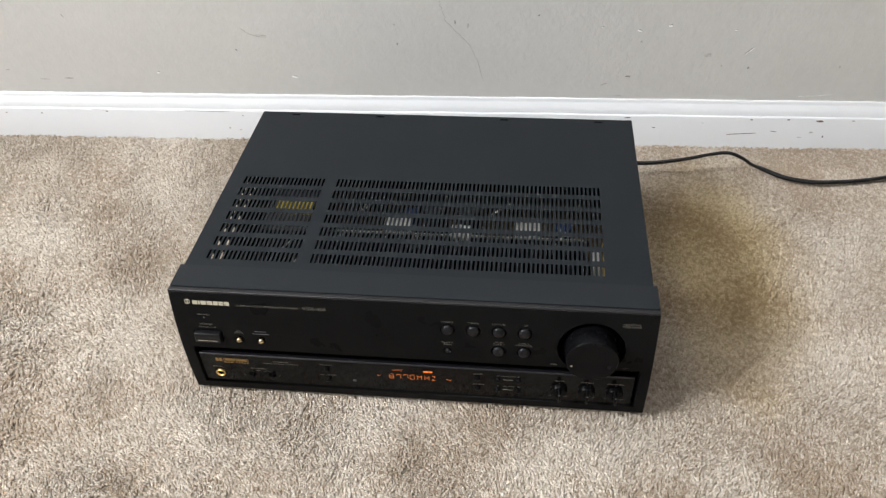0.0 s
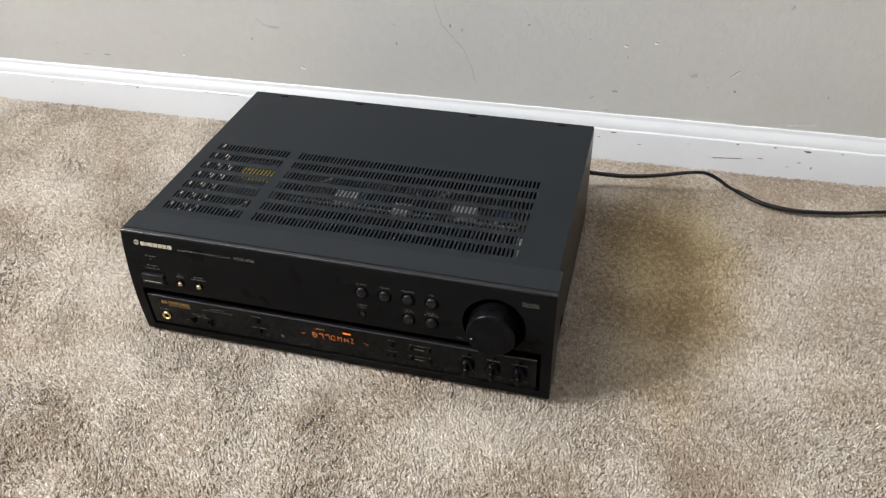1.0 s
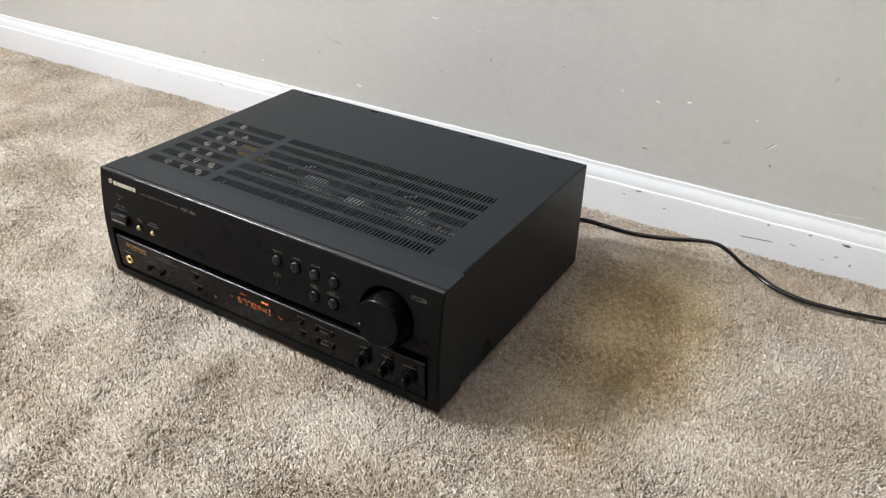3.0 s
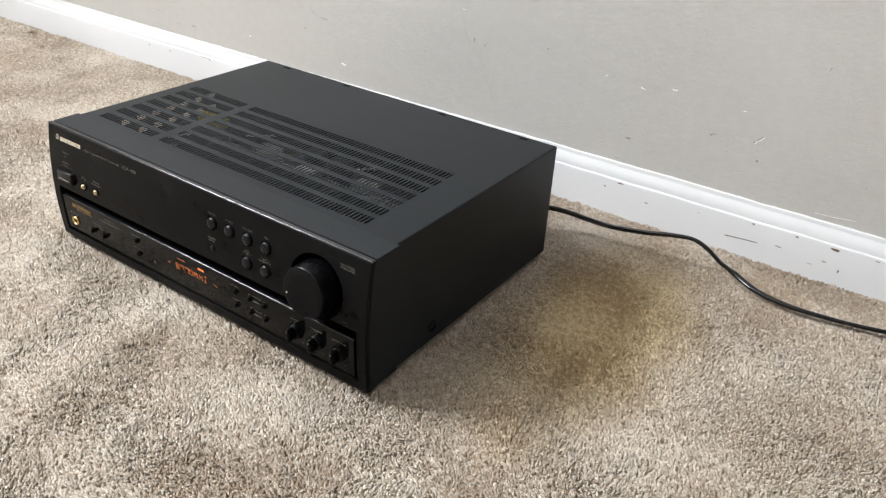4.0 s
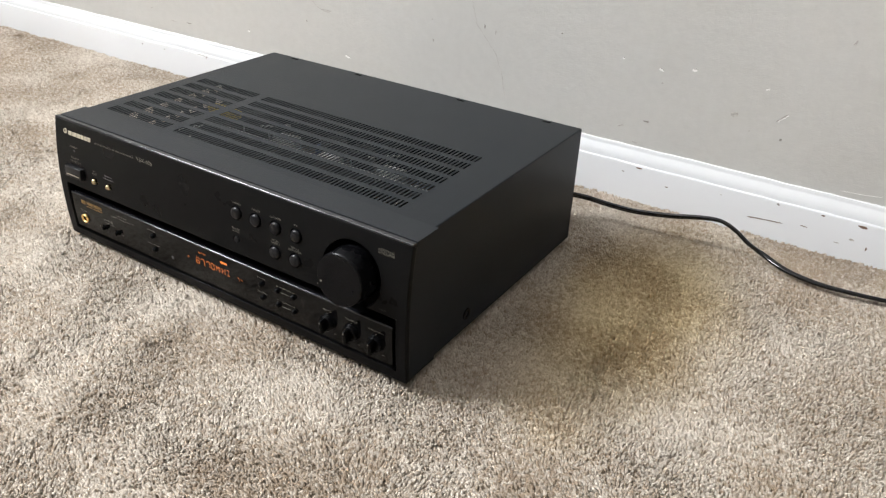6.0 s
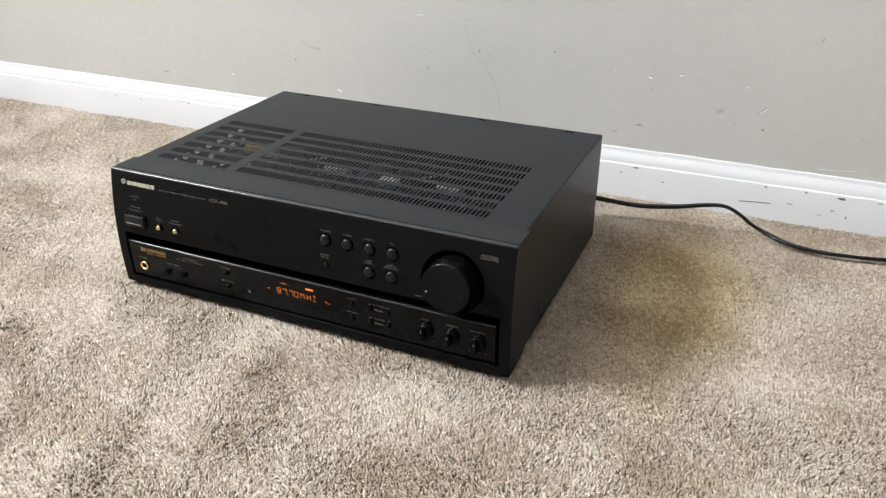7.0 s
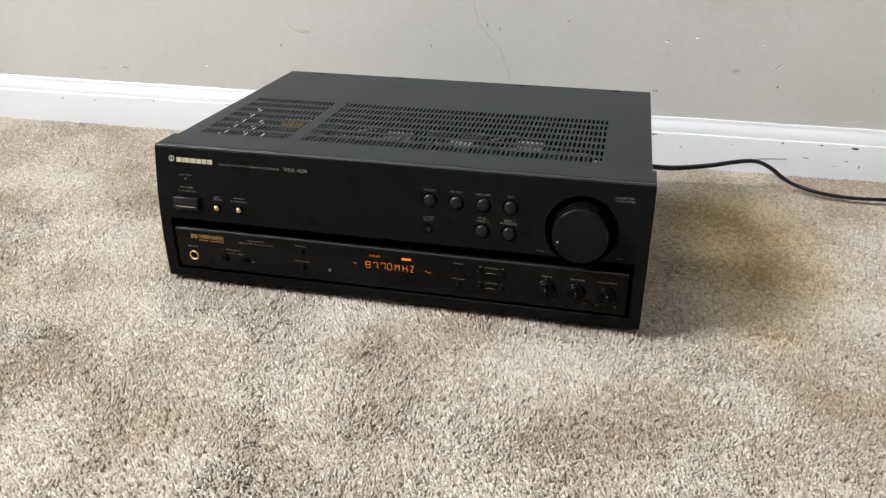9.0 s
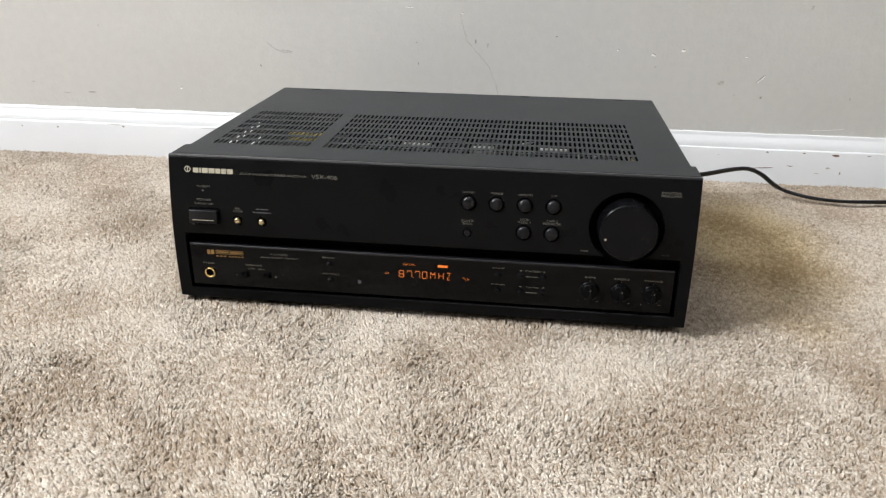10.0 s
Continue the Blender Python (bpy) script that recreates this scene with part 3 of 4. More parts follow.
part("cover", cover(), STEEL, receiver, "dark grey coated steel cover with rows of ventilation slots")
part("back_panel", box(0.0035, 0.4165, 0.2915, 0.2943, 0.013, TOP - 0.002, 0.0004), STEEL, receiver)
part("base_pan", box(0.0042, 0.4158, 0.010, 0.2912, 0.0128, 0.0145, 0.0004), STEEL, receiver)
for x in (0.05, 0.37):
    for y in (0.05, 0.25):
        part("foot", lathe([(0, -0.010), (0.017, -0.010), (0.0185, -0.008), (0.020, 0.0127), (0, 0.0127)], 24), RUBBER, receiver, matrix=pose(x, y, 0), smooth=40)
# Black pieces laid on the cover paint the dark of four small slots.
for x in (0.0429, 0.1396, 0.2782, 0.3808):
    part("slot_patch", box(-0.0045, 0.0045, -0.0012, 0.0012, -0.0004, 0.0004, 0.0003), RECESS, receiver, matrix=pose(x, 0.2882, TOP - 0.0006))
part("screw_recess", lathe([(0, 0.0), (0.0022, 0.0), (0.0026, 0.0009), (0.0052, 0.0009), (0.0056, 0.0004), (0.0056, 0.0)], 28), KNOB, receiver, matrix=pose(0.417, 0.0870, 0.0270, 0, 90, 0), smooth=40)

# control panel in the slot
panel = part("control_panel", plate([rect(0.0130, 0.4072, 0.0232, 0.0582, 0.0004)], -0.0065, -0.0006, 0.0005, GLOSS), GLOSS, receiver, "gloss black lower control strip", FRONT)
PW = -0.0006  # its face
part("edge_strip", edge_strip(0.0131, 0.4071, 0.0598, PW), EDGE, receiver, "gloss black upper edge", FRONT, smooth=50)


def place_print(words, x, z, width, height=0.0016, material=PRINT, w=0.0, owner=None):
    part("lettering", lettering(words, x, z, width, height, material, w + 0.00015), material, owner or receiver, matrix=FRONT)


def bar(x0, x1, z0, z1, w=0.0, material=PRINT, name="printed_bar", r=0.0):
    part(name, plate([rect(x0, x1, z0, z1, r)], w + 0.0000, w + 0.0003, 0.00004, material), material, receiver, matrix=FRONT)


# maker's badge as plain shapes
part("badge", plate([disc(0.0161, 0.1232, 0.0026), disc(0.0161, 0.1232, 0.0019)], 0, 0.0005, 0.0001, CREAM), CREAM, receiver, matrix=FRONT)
bar(0.0157, 0.0165, 0.1210, 0.1258, 0.0001, CREAM, "badge")
x0 = 0.0207
for wide in (0.0046, 0.0014, 0.0050, 0.0050, 0.0042, 0.0042, 0.0046):
    bar(x0, x0 + wide, 0.1205, 0.1245, 0, CREAM, "badge_bar", 0.0004)
    x0 += wide + 0.0007
place_print("AUDIO/VIDEO STEREO RECEIVER", 0.0872, 0.1213, 0.0552, 0.0016)
place_print("VSX-406", 0.1293, 0.1217, 0.0210, 0.0034)
place_print("STANDBY", 0.0287, 0.1092, 0.0118, 0.0014)
part("standby_light", lathe([(0.0009, 0), (0.0008, 0.0003), (0, 0.0004)], 14), SENSOR, receiver, matrix=on_front(0.0282, 0.1058))
place_print("POWER", 0.0288, 0.0980, 0.0118, 0.0017)
place_print("STANDBY/ON", 0.0286, 0.0946, 0.0160, 0.0014)
place_print("SFC\nMODE", 0.0571, 0.0906, 0.0080, 0.0040)
bar(0.0722, 0.0822, 0.0917, 0.0924, 0, SENSOR)
bar(0.0697, 0.0850, 0.0889, 0.0896, 0, SENSOR)
for words, x, z, wd in (("PHONO", 0.2445, 0.1152, 0.0098), ("TUNER", 0.2664, 0.1153, 0.0098), ("LD/DVD", 0.2882, 0.1153, 0.0114), ("CD", 0.3103, 0.1155, 0.0042)):
    place_print(words, x, z, wd)
for words, x, z, wd in (("SUPER\nBASS", 0.2443, 0.0907, 0.0098), ("VCR/\nTAPE 1", 0.2883, 0.0940, 0.0098), ("TAPE 2\nMONITOR", 0.3100, 0.0940, 0.0136)):
    place_print(words, x, z, wd, 0.0040)
place_print("MASTER\nVOLUME", 0.3978, 0.1210, 0.0155, 0.0042)
place_print("MIN", 0.3362, 0.0724, 0.0052, 0.0013)
place_print("MAX", 0.3983, 0.0724, 0.0056, 0.0013, SENSOR)


def power_button():
    ob = part("power_button", box(0.0168, 0.0404, 0.0788, 0.0897, -0.0075, 0.0042, 0.0007, 3), BUTTON, receiver, matrix=FRONT, smooth=40)
    line = part("power_button_line", plate([rect(0.0195, 0.0378, 0.0814, 0.0819)], 0.0042, 0.0045, 0.00005, CREAM), CREAM, ob)
    bend(line.data)


power_button()
part("standby_mark", plate([rect(0.0175, 0.0190, 0.0764, 0.0768)], 0, 0.0003, 0.00004, PRINT), PRINT, receiver, matrix=FRONT)

source_mesh = mesh_of("source_button", lathe([(0.0052, -0.0085), (0.0053, 0.0006), (0.0051, 0.0012), (0.0045, 0.0019), (0.0034, 0.0025), (0.0018, 0.0029), (0, 0.0030)], 32), BUTTON, 50)
for x, z in SOURCES:
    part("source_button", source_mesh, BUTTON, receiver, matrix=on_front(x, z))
part("super_bass_button", lathe([(0.0029, -0.0085), (0.0029, -0.0002), (0.0024, 0.0006), (0, 0.0008)], 24), BUTTON, receiver, matrix=on_front(*SUPER), smooth=50)
dome_mesh = mesh_of("mode_button", lathe([(0.0027, -0.0085), (0.0027, 0.0012), (0.0025, 0.0022), (0.0018, 0.0030), (0.0009, 0.0034), (0, 0.0035)], 24), BRASS, 60)
for x, z in DOMES:
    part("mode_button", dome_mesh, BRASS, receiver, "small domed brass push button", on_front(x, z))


def volume_knob():
    prof = [(0, -0.009), (0.0226, -0.009), (0.0226, 0.0), (0.0219, 0.0132), (0.0216, 0.0145), (0.0209, 0.0152), (0.0198, 0.0154), (0.0100, 0.0148), (0, 0.0146)]
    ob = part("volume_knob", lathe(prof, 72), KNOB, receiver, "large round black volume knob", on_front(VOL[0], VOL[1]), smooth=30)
    part("position_dot", lathe([(0.0009, 0.0), (0.0008, 0.0003), (0, 0.0004)], 16), CREAM, ob, matrix=pose(-0.0168, -0.0058, 0.0151))


volume_knob()

# control strip: print, jack, switches, buttons, tone knobs, display
bar(0.0276, 0.0303, 0.0508, 0.0547, PW, GOLDPRINT, "logo_shape")
bar(0.0309, 0.0336, 0.0508, 0.0547, PW, GOLDPRINT, "logo_shape")
part("logo_shape", plate([rect(0.0350, 0.0586, 0.0514, 0.0547), rect(0.0354, 0.0582, 0.0518, 0.0543)], PW, PW + 0.0003, 0.00003, GOLDPRINT), GOLDPRINT, receiver, matrix=FRONT)
bar(0.0364, 0.0463, 0.0524, 0.0537, PW, GOLDPRINT)
bar(0.0473, 0.0573, 0.0524, 0.0537, PW, GOLDPRINT)
for k in range(3):
    bar(0.0352 + 0.0032 * k, 0.0373 + 0.0032 * k, 0.0489, 0.0501, PW, GOLDPRINT)
for k in range(5):
    bar(0.0462 + 0.0027 * k, 0.0478 + 0.0027 * k, 0.0489, 0.0501, PW, GOLDPRINT)
place_print("PHONES", 0.0280, 0.0430, 0.0098, 0.0013, w=PW)
place_print("SPEAKERS", 0.0667, 0.0431, 0.0138, 0.0013, w=PW)
place_print("OFF   ON", 0.0690, 0.0399, 0.0138, 0.0012, w=PW)
place_print("A", 0.0513, 0.0336, 0.0014, 0.0012, w=PW)
place_print("B", 0.0853, 0.0338, 0.0014, 0.0012, w=PW)
place_print("4-CHANNEL", 0.0893, 0.0537, 0.0152, 0.0014, w=PW)
place_print("EQUAL POWER OUTPUT", 0.0892, 0.0508, 0.0325, 0.0014, w=PW)
place_print("MEMORY", 0.1317, 0.0537, 0.0112, 0.0013, w=PW)
place_print("MPX MODE", 0.1320, 0.0396, 0.0148, 0.0013, w=PW)
place_print("CLASS", 0.2702, 0.0535, 0.0092, 0.0013, w=PW)
place_print("FM/AM", 0.2701, 0.0395, 0.0104, 0.0013, w=PW)
place_print("STATION", 0.2975, 0.0524, 0.0118, 0.0013, w=PW)
place_print("TUNING", 0.2975, 0.0387, 0.0100, 0.0013, w=PW)
for z in (0.0525, 0.0388):
    place_print("-", 0.2882, z, 0.0020, 0.0004, w=PW)
    place_print("+", 0.3064, z, 0.0020, 0.0018, w=PW)
for z in (0.0476, 0.0340):
    bar(0.2925, 0.3015, z - 0.00015, z + 0.00015, PW)
for words, x, wd in (("BASS", 0.3427, 0.0082), ("TREBLE", 0.3673, 0.0122), ("BALANCE", 0.3918, 0.0142)):
    place_print(words, x, 0.0503, wd, 0.0014, w=PW)
    place_print("-       +" if words != "BALANCE" else "L       R", x, 0.0300, 0.0165, 0.0010, w=PW)
    part("index_mark", plate([rect(x - 0.0002, x + 0.0002, 0.0472, 0.0478)], PW, PW + 0.0003, 0.00003, PRINT), PRINT, receiver, matrix=FRONT)


def headphone_jack():
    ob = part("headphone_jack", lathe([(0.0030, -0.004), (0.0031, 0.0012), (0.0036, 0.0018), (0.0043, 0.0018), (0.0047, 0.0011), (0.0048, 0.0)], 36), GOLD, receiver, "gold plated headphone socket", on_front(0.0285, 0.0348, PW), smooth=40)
    # Black disc across the ring: the hole's shade put into colour.
    part("bore_disc", lathe([(0.0031, 0.0004), (0.0028, 0.0002), (0, 0.0002)], 28), RECESS, ob)


headphone_jack()


def speaker_switch(x, z):
    ob = part("speaker_switch", plate([rect(-0.0034, 0.0034, -0.0020, 0.0020, 0.0006)], 0, 0.0004, 0.0001, RECESS), RECESS, receiver, matrix=on_front(x, z, PW))
    part("switch_lever", box(-0.0012, 0.0012, -0.0017, 0.0017, 0.0, 0.0042, 0.0005), KNOB, ob, matrix=pose(0.0008, 0, 0))


speaker_switch(0.0590, 0.0345)
speaker_switch(0.0780, 0.0345)

small_mesh = mesh_of("small_button", lathe([(0.0030, 0.0), (0.0029, 0.0002), (0.0024, 0.0003), (0.0023, 0.0020), (0.0019, 0.0026), (0.0010, 0.0029), (0, 0.0030)], 24), KNOB, 50)
for x, z in ((0.1319, 0.0482), (0.1320, 0.0343), (0.2700, 0.0478), (0.2701, 0.0344), (0.2880, 0.0478), (0.3060, 0.0478), (0.2880, 0.0342), (0.3061, 0.0342)):
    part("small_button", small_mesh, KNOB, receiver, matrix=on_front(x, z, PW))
bar(0.1549, 0.1577, 0.0328, 0.0356, PW, SENSOR, "remote_sensor")


def knob_grip():
    """An upright fin with rounded ends that narrows towards its crest."""
    bm = bmesh.new()
    rings = []
    for wide, high, h in ((0.0019, 0.0068, 0.002), (0.0017, 0.0066, 0.0092), (0.0014, 0.0063, 0.0101), (0.0008, 0.0057, 0.0105)):
        pts = []
        for s, a0 in ((1, 0), (-1, 180)):
            pts += [(wide * math.cos(radians(a0 + 22.5 * j)), s * (high - wide) + wide * math.sin(radians(a0 + 22.5 * j))) for j in range(9)]
        rings.append([bm.verts.new((px, py, h)) for px, py in pts])
    m = len(rings[0])
    for lo, hi in zip(rings, rings[1:]):
        for j in range(m):
            bm.faces.new((lo[j], lo[(j + 1) % m], hi[(j + 1) % m], hi[j]))
    bm.faces.new(rings[-1])
    bmesh.ops.recalc_face_normals(bm, faces=bm.faces)
    return bm


def tone_knob(x, z):
    ob = part("tone_knob", lathe([(0.0078, 0.0), (0.0078, 0.0005), (0.0074, 0.0009), (0.0070, 0.0034), (0.0064, 0.0041), (0.0040, 0.0043), (0, 0.0043)], 40), DARKKNOB, receiver, "small round black tone knob with a raised grip", on_front(x, z, PW), smooth=35)
    part("grip", knob_grip(), DARKKNOB, ob, smooth=40)
    part("pointer_line", plate([rect(-0.00035, 0.00035, 0.0040, 0.0052)], 0.01045, 0.0107, 0.00003, PRINT), PRINT, ob)


for x in (0.3428, 0.3671, 0.3916):
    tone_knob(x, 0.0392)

# lit characters: strokes on a 2 x 4 lattice
STROKES = {"8": ((0, 0, 2, 0), (0, 2, 2, 2), (0, 4, 2, 4), (0, 0, 0, 2), (0, 2, 0, 4), (2, 0, 2, 2), (2, 2, 2, 4)),
           "7": ((0, 4, 2, 4), (0, 2.8, 0, 4), (2, 0, 2, 2), (2, 2, 2, 4)),
           "0": ((0, 0, 2, 0), (0, 4, 2, 4), (0, 0, 0, 2), (0, 2, 0, 4), (2, 0, 2, 2), (2, 2, 2, 4)),
           "M": ((0, 0, 0, 2), (0, 2, 0, 4), (2, 0, 2, 2), (2, 2, 2, 4), (0.1, 3.9, 1, 2.2), (1, 2.2, 1.9, 3.9)),
           "H": ((0, 0, 0, 2), (0, 2, 0, 4), (2, 0, 2, 2), (2, 2, 2, 4), (0, 2, 2, 2)),
           "Z": ((0, 4, 2, 4), (0, 0, 2, 0), (0.2, 0.3, 1.0, 1.9), (1.0, 2.1, 1.8, 3.7))}


def lit_character(ch, x, z, wide, high):
    bm = bmesh.new()
    t = 0.00032
    for a, b, c, d in STROKES[ch]:
        p, q = Vector((x + a * wide / 2, z + b * high / 4)), Vector((x + c * wide / 2, z + d * high / 4))
        u = (q - p).normalized()
        p, q, nrm = p + u * 0.00025, q - u * 0.00025, Vector((-u.y, u.x)) * t / 2
        lo = [bm.verts.new((*v, PW + 0.00002)) for v in (p - nrm, q - nrm, q + nrm, p + nrm)]
        hi = [bm.verts.new((v.co.x, v.co.y, PW + 0.0002)) for v in lo]
        bm.faces.new(hi)
        for k in range(4):
            bm.faces.new((lo[k], lo[(k + 1) % 4], hi[(k + 1) % 4], hi[k]))
    part("display_character", bm, GLOW, receiver, "lit orange display character", FRONT)


for ch, x in zip("8770MHZ", (0.1895, 0.1962, 0.2029, 0.2086, 0.2153, 0.2221, 0.2285)):
    lit_character(ch, x, 0.0408, 0.0031 if ch == "Z" else 0.0037, 0.0057)
bar(0.2013, 0.2017, 0.0406, 0.0410, PW, GLOW, "display_point")
place_print("FM", 0.1795, 0.0434, 0.0030, 0.0016, GLOW, PW)
place_print("S.BASS SFC", 0.1977, 0.0522, 0.0095, 0.0016, GLOW, PW)
bar(0.2212, 0.2260, 0.0511, 0.0530, PW, GLOW, "display_block")
bar(0.2265, 0.2292, 0.0511, 0.0530, PW, GLOW, "display_block")
bar(0.2415, 0.2430, 0.0431, 0.0434, PW, GLOW, "display_block")
place_print("ch", 0.2450, 0.0423, 0.0036, 0.0018, GLOW, PW)

# inside, seen through the slots
part("circuit_board", box(0.010, 0.410, 0.048, 0.285, 0.0280, 0.0296), BOARD, receiver)


def transformer():
    ob = part("transformer", box(0.045, 0.106, 0.112, 0.178, 0.0297, 0.1120, 0.002), CORE, receiver, "dark transformer with yellow tape")
    part("tape", box(0.0555, 0.0945, 0.1375, 0.149, 0.1112, 0.1205, 0.001), YELLOW, ob)


transformer()


def heat_sink():
    ob = part("heat_sink", box(0.118, 0.366, 0.1035, 0.1065, 0.034, 0.1195, 0.0003), CORE, receiver, "finned heat sink")
    fin = mesh_of("fin", box(-0.0006, 0.0006, -0.010, 0.010, 0.036, 0.121, 0.0002, 1), CORE)
    for k in range(42):
        part("fin", fin, CORE, ob, matrix=pose(0.121 + 0.00588 * k, 0.0925, 0))
    # White, not metal: the rail's brightness in the dark case is put into colour.
    part("clamp_rail", box(0.122, 0.366, 0.1038, 0.1056, 0.1196, 0.1212, 0.0003), WHITE, ob)


heat_sink()
for x0, x1, y0, y1 in ((0.1706, 0.1965, 0.1150, 0.1290), (0.2366, 0.2561, 0.1010, 0.1205), (0.2975, 0.3225, 0.1150, 0.1290), (0.3686, 0.3765, 0.0759, 0.0892)):
    part("terminal_block", box(x0, x1, y0, y1, 0.10, 0.1212, 0.0008), WHITE, receiver, "white plastic block")
for x, y, r, h, m in ((0.215, 0.155, 0.013, 0.085, CORE), (0.250, 0.155, 0.013, 0.085, CORE), (0.345, 0.150, 0.008, 0.07, BLUE), (0.19, 0.165, 0.007, 0.07, BLUE), (0.125, 0.075, 0.006, 0.06, CORE), (0.30, 0.07, 0.006, 0.055, BLUE)):
    part("capacitor", lathe([(0, 0.0297), (r, 0.0297), (r, 0.0297 + h - 0.001), (r - 0.001, 0.0297 + h), (0, 0.0297 + h)], 20), m, receiver, matrix=pose(x, y, 0), smooth=40)
rng = np.random.RandomState(8)
pin = mesh_of("lead", lathe([(0.0007, 0.098), (0.0008, 0.1195), (0.0005, 0.1208), (0, 0.1211)], 8), ALU, 50)
for k in range(34):
    part("lead", pin, ALU, receiver, matrix=pose(0.126 + 0.0071 * k + 0.002 * rng.randn(), 0.1005 + 0.0022 * rng.randn() + (0.018 if k % 5 == 0 else 0), 0))
for x, y, ln in ((0.135, 0.135, 0.03), (0.205, 0.090, 0.02), (0.33, 0.095, 0.025), (0.27, 0.140, 0.03), (0.075, 0.075, 0.03), (0.09, 0.058, 0.02)):
    part("wire", lathe([(0, 0), (0.0011, 0), (0.0011, ln), (0, ln)], 8), WHITE, receiver, matrix=pose(x, y, 0.116, 0, 90, 25 + 40 * rng.rand()))
part("circuit_card", box(0.3778, 0.3792, 0.045, 0.100, 0.0297, 0.124), TAN, receiver)


# ---- the power cord ----
def smooth_path(points, per=14):
    out = []
    p = [Vector(q) for q in points]
    for i in range(len(p) - 1):
        a, b, c, d = p[max(i - 1, 0)], p[i], p[i + 1], p[min(i + 2, len(p) - 1)]
        for k in range(per):
            t = k / per
            out.append(0.5 * (2 * b + (c - a) * t + (2 * a - 5 * b + 4 * c - d) * t * t + (3 * b - a - 3 * c + d) * t ** 3))
    return out + [p[-1]]


def twin_cord(points, r, gap):
    """A flat two-core cord: two round cores joined side by side."""
    n = 10
    prof = []
    for s in (1, -1):
        for k in range(n):
            a = radians(-145 + 290 * k / (n - 1)) if s == 1 else radians(35 + 290 * k / (n - 1))
            prof.append((s * gap + r * math.cos(a), r * math.sin(a)))
    bm = bmesh.new()
    rows = []
    for i, p in enumerate(points):
        d = (points[min(i + 1, len(points) - 1)] - points[max(i - 1, 0)]).normalized()
        side = d.cross(Vector((0, 0, 1))).normalized()
        up = side.cross(d)
        tw = 0.55 + 0.35 * math.sin(i * 0.03)
        u, v = side * math.cos(tw) + up * math.sin(tw), up * math.cos(tw) - side * math.sin(tw)
        rows.append([bm.verts.new(p + u * a + v * b) for a, b in prof])
    m = len(prof)
    for a, b in zip(rows, rows[1:]):
        for k in range(m):
            bm.faces.new((a[k], a[(k + 1) % m], b[(k + 1) % m], b[k]))
    bm.faces.new(rows[0])
    bm.faces.new(rows[-1])
    bmesh.ops.recalc_face_normals(bm, faces=bm.faces)
    return bm


CORD_PTS = [(0.352, 0.290, 0.042), (0.362, 0.318, 0.039), (0.380, 0.348, 0.033), (0.402, 0.364, 0.0285), (0.430, 0.370, 0.025), (0.460, 0.371, 0.0255), (0.498, 0.373, 0.031), (0.530, 0.376, 0.0375),
            (0.551, 0.378, 0.0390), (0.568, 0.378, 0.0325), (0.582, 0.380, 0.0220), (0.598, 0.384, 0.0125), (0.625, 0.372, 0.0085), (0.657, 0.367, 0.0070), (0.690, 0.370, 0.0065),
            (0.725, 0.377, 0.0062), (0.770, 0.390, 0.0060), (0.840, 0.405, 0.0060), (0.960, 0.418, 0.0060), (1.20, 0.425, 0.0065), (1.60, 0.43, 0.007)]
thing("power_cord", twin_cord(smooth_path(CORD_PTS), 0.0021, 0.0020), CORD, "black two-core power cord lying on the carpet", "power cord", matrix=BOX, smooth=60)

# ---- the carpet ----
thing("floor", box(ROOM_W - 0.1, ROOM_E + 0.1, ROOM_S - 0.1, 0.8, -0.06, -0.0038), PILE, "beige carpeted floor", "floor", "structure")


def wave_field(x, y, seed, size):
    """Smooth broad unevenness, from a few crossed waves."""
    rng = np.random.RandomState(seed)
    out = np.zeros_like(x)
    for _ in range(9):
        a, f = rng.rand() * 2 * math.pi, (0.5 + rng.rand() * 1.6) / size
        out += np.sin(2 * math.pi * f * (x * math.cos(a) + y * math.sin(a)) + rng.rand() * 6.28)
    return out / 3


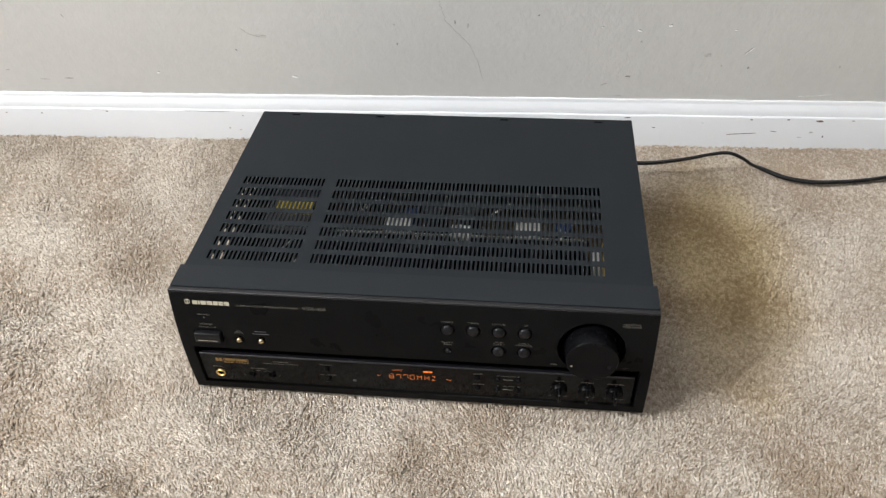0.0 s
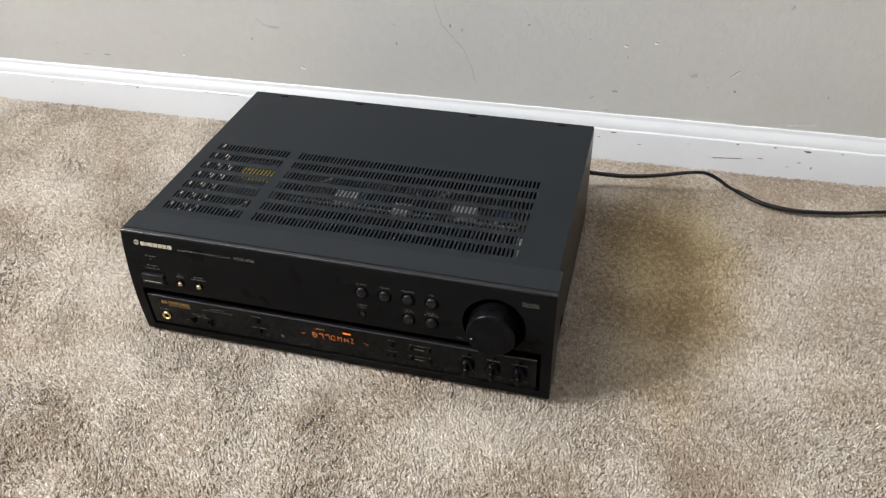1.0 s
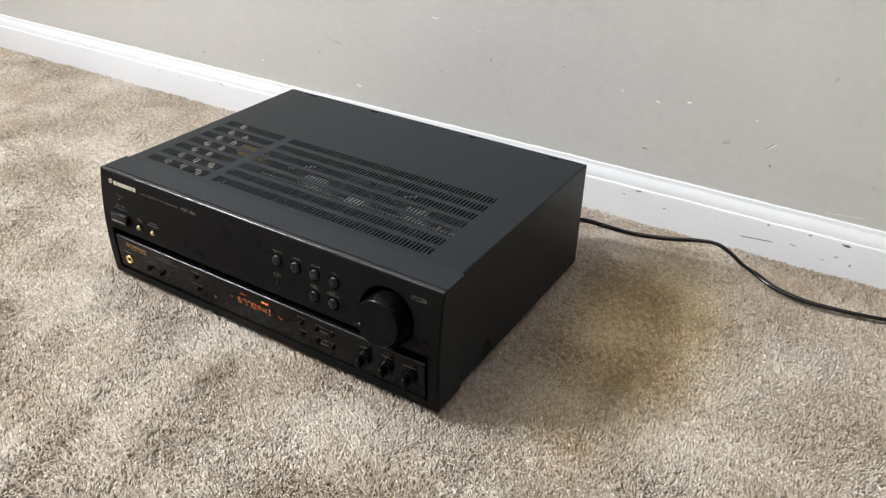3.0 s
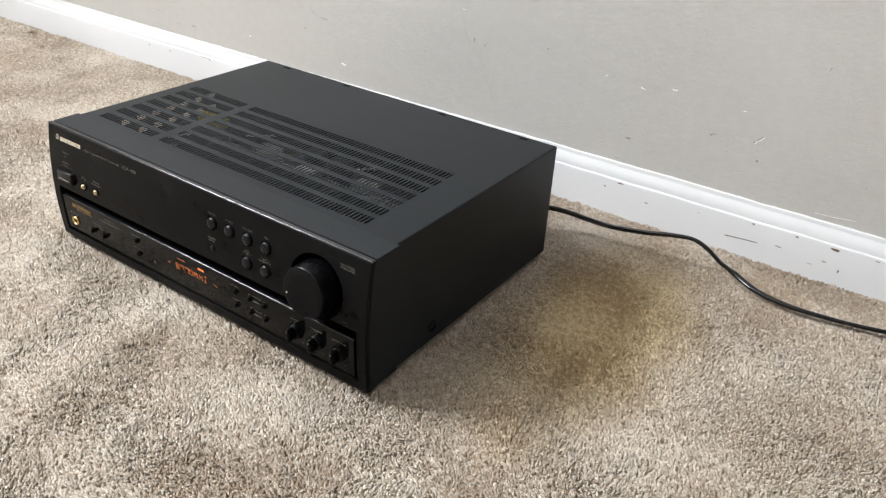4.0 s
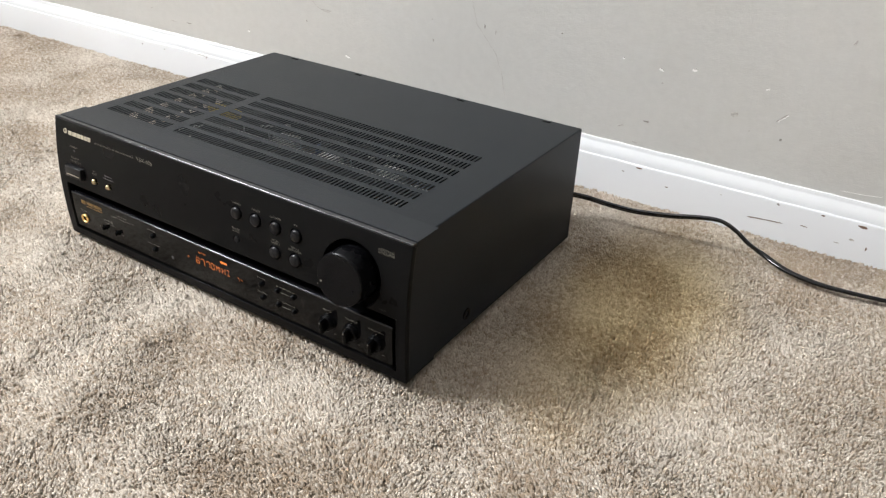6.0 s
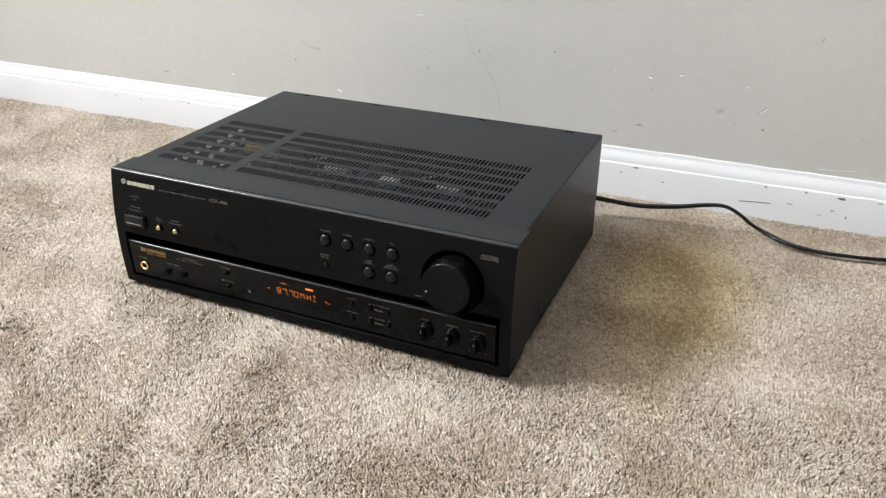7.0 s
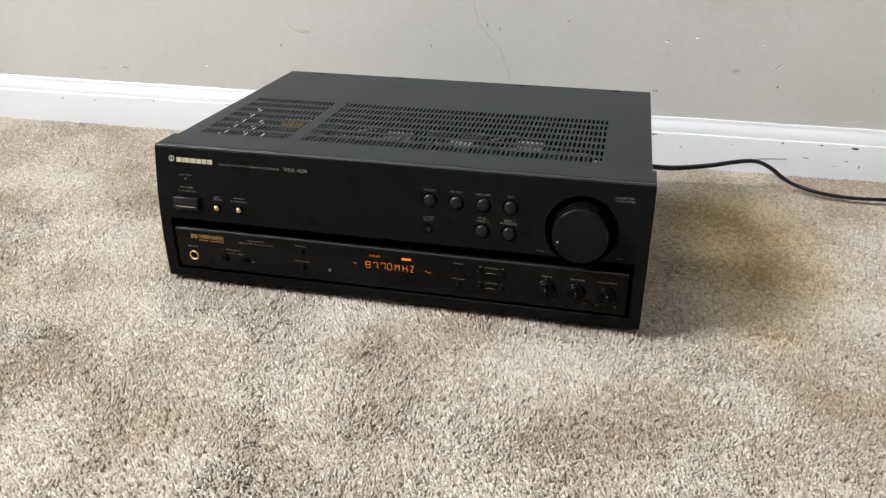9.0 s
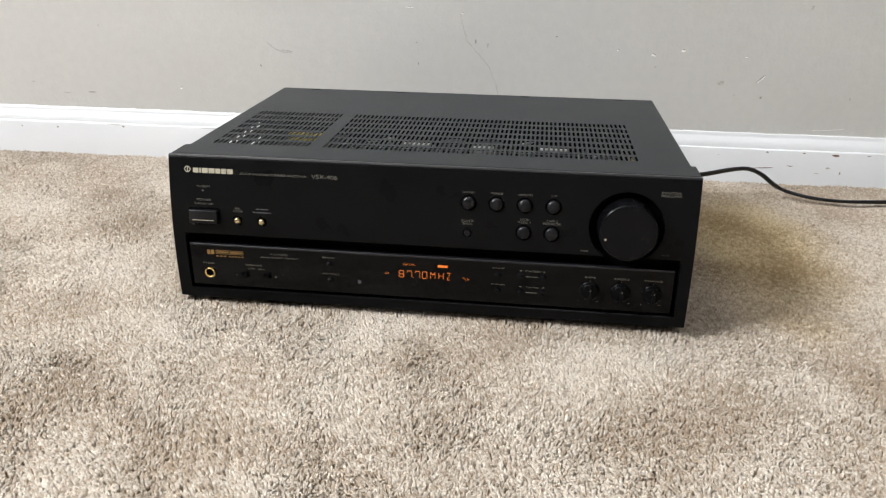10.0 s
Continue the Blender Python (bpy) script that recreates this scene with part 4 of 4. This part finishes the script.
def tufts(x0, x1, y0, y1, pitch, seed, name):
    rng = np.random.RandomState(seed)
    nx, ny = int((x1 - x0) / pitch), int((y1 - y0) / pitch)
    gx, gy = np.meshgrid(np.arange(nx), np.arange(ny))
    x = x0 + (gx + 0.5 * (gy % 2) + 0.9 * (rng.rand(ny, nx) - 0.5)) * pitch
    y = y0 + (gy + 0.5 + 0.9 * (rng.rand(ny, nx) - 0.5)) * pitch
    x, y = x.ravel(), y.ravel()
    keep = y < 0.445 + 0.032 * x - 0.0135
    x, y = x[keep], y[keep]
    n = len(x)
    inside = (x > 0.025) & (x < 0.395) & (y > 0.03) & (y < 0.27)  # hidden under the receiver
    x, y = x[~inside], y[~inside]
    n = len(x)
    # fibres gather in yarns that share a lean and a height; brushed patches lean together
    yarn = 0.0046
    row, col = ((y - y0) / yarn + 0.22 * rng.randn(n)).astype(int), ((x - x0) / yarn + 0.22 * rng.randn(n)).astype(int)
    shape = (row.max() + 2, col.max() + 2)
    pull = [rng.randn(*shape)[row, col] for _ in range(3)]
    sway = np.tanh(2.8 * wave_field(x, y, 3, 0.16)), np.tanh(2.8 * wave_field(x, y, 5, 0.16))
    lx = 0.0012 * sway[0] + 0.0008 * pull[0] + 0.0008 * rng.randn(n)
    ly = 0.0012 * sway[1] + 0.0008 * pull[1] + 0.0008 * rng.randn(n)
    tip = 0.0006 * pull[2] + 0.0003 * rng.randn(n) + 0.0004 * wave_field(x, y, 7, 0.05)
    # the pile is raised round the receiver to close the dark gap the camera sees
    away = np.hypot(np.maximum(np.maximum(0.002 - x, x - 0.418), 0), np.maximum(np.maximum(-y, y - 0.294), 0))
    tip = tip + 0.0042 * np.clip(1 - away / 0.012, 0, 1)
    k = pitch / 0.0021
    sides = 3
    ang = rng.rand(n)[:, None] * 6.28 + np.arange(sides)[None] * 2 * math.pi / sides
    rings = []
    for r, h, f in ((0.0013, -0.0046, 0.0), (0.00165, -0.0008, 0.75)):
        rr = k * r * (0.75 + 0.5 * rng.rand(n))[:, None]
        zz = (h + tip * f)[:, None]
        ang = ang + 0.5
        rings.append(np.stack([x[:, None] + (lx * f)[:, None] + rr * np.cos(ang), y[:, None] + (ly * f)[:, None] + rr * np.sin(ang), zz + 0.0003 * rng.randn(n, sides)], -1))
    apex = np.stack([x + lx, y + ly, 0.0004 + tip], -1)[:, None]
    co = np.concatenate(rings + [apex], 1).astype(np.float32)
    per = 2 * sides + 1
    face = [(s, (s + 1) % sides, sides + (s + 1) % sides, sides + s) for s in range(sides)]
    tri = [(sides + s, sides + (s + 1) % sides, 2 * sides) for s in range(sides)]
    base = np.arange(n)[:, None] * per
    one = np.concatenate([np.array(face).ravel(), np.array(tri).ravel()])
    loops = (base + one[None]).ravel().astype(np.int32)
    sizes = np.tile(np.array([4] * len(face) + [3] * len(tri)), n)
    starts = np.concatenate([[0], np.cumsum(sizes)[:-1]]).astype(np.int32)
    me = bpy.data.meshes.new(name)
    me.vertices.add(n * per)
    me.vertices.foreach_set("co", co.ravel())
    me.loops.add(len(loops))
    me.loops.foreach_set("vertex_index", loops)
    me.polygons.add(len(sizes))
    me.polygons.foreach_set("loop_start", starts)
    me.update(calc_edges=True)
    me.validate()
    me.shade_smooth()
    # soft fibres: the shading turns only half as far as the sides do
    nor = np.empty(n * per * 3, np.float32)
    me.vertex_normals.foreach_get("vector", nor)
    nor = nor.reshape(-1, 3)
    nor[:, 2] = np.abs(nor[:, 2]) + 0.72
    nor /= np.linalg.norm(nor, axis=1)[:, None]
    me.normals_split_custom_set_from_vertices(nor)
    me.materials.append(PILE)
    return me


for x0, x1, y0, y1, pitch, seed, words in ((-0.12, 0.80, -0.32, 0.48, 0.0017, 21, "beige cut pile carpet with a yellowish stain"), (-0.62, -0.12, -0.20, 0.48, 0.0023, 22, "beige cut pile carpet, brushed in patches"),
                                           (-1.15, -0.62, -0.05, 0.48, 0.0032, 24, "beige cut pile carpet"), (0.80, 1.15, -0.12, 0.50, 0.0038, 23, "beige cut pile carpet")):
    tagged(new("carpet_pile", tufts(x0, x1, y0, y1, pitch, seed, "carpet_pile")), words, "carpet", kind="stuff")
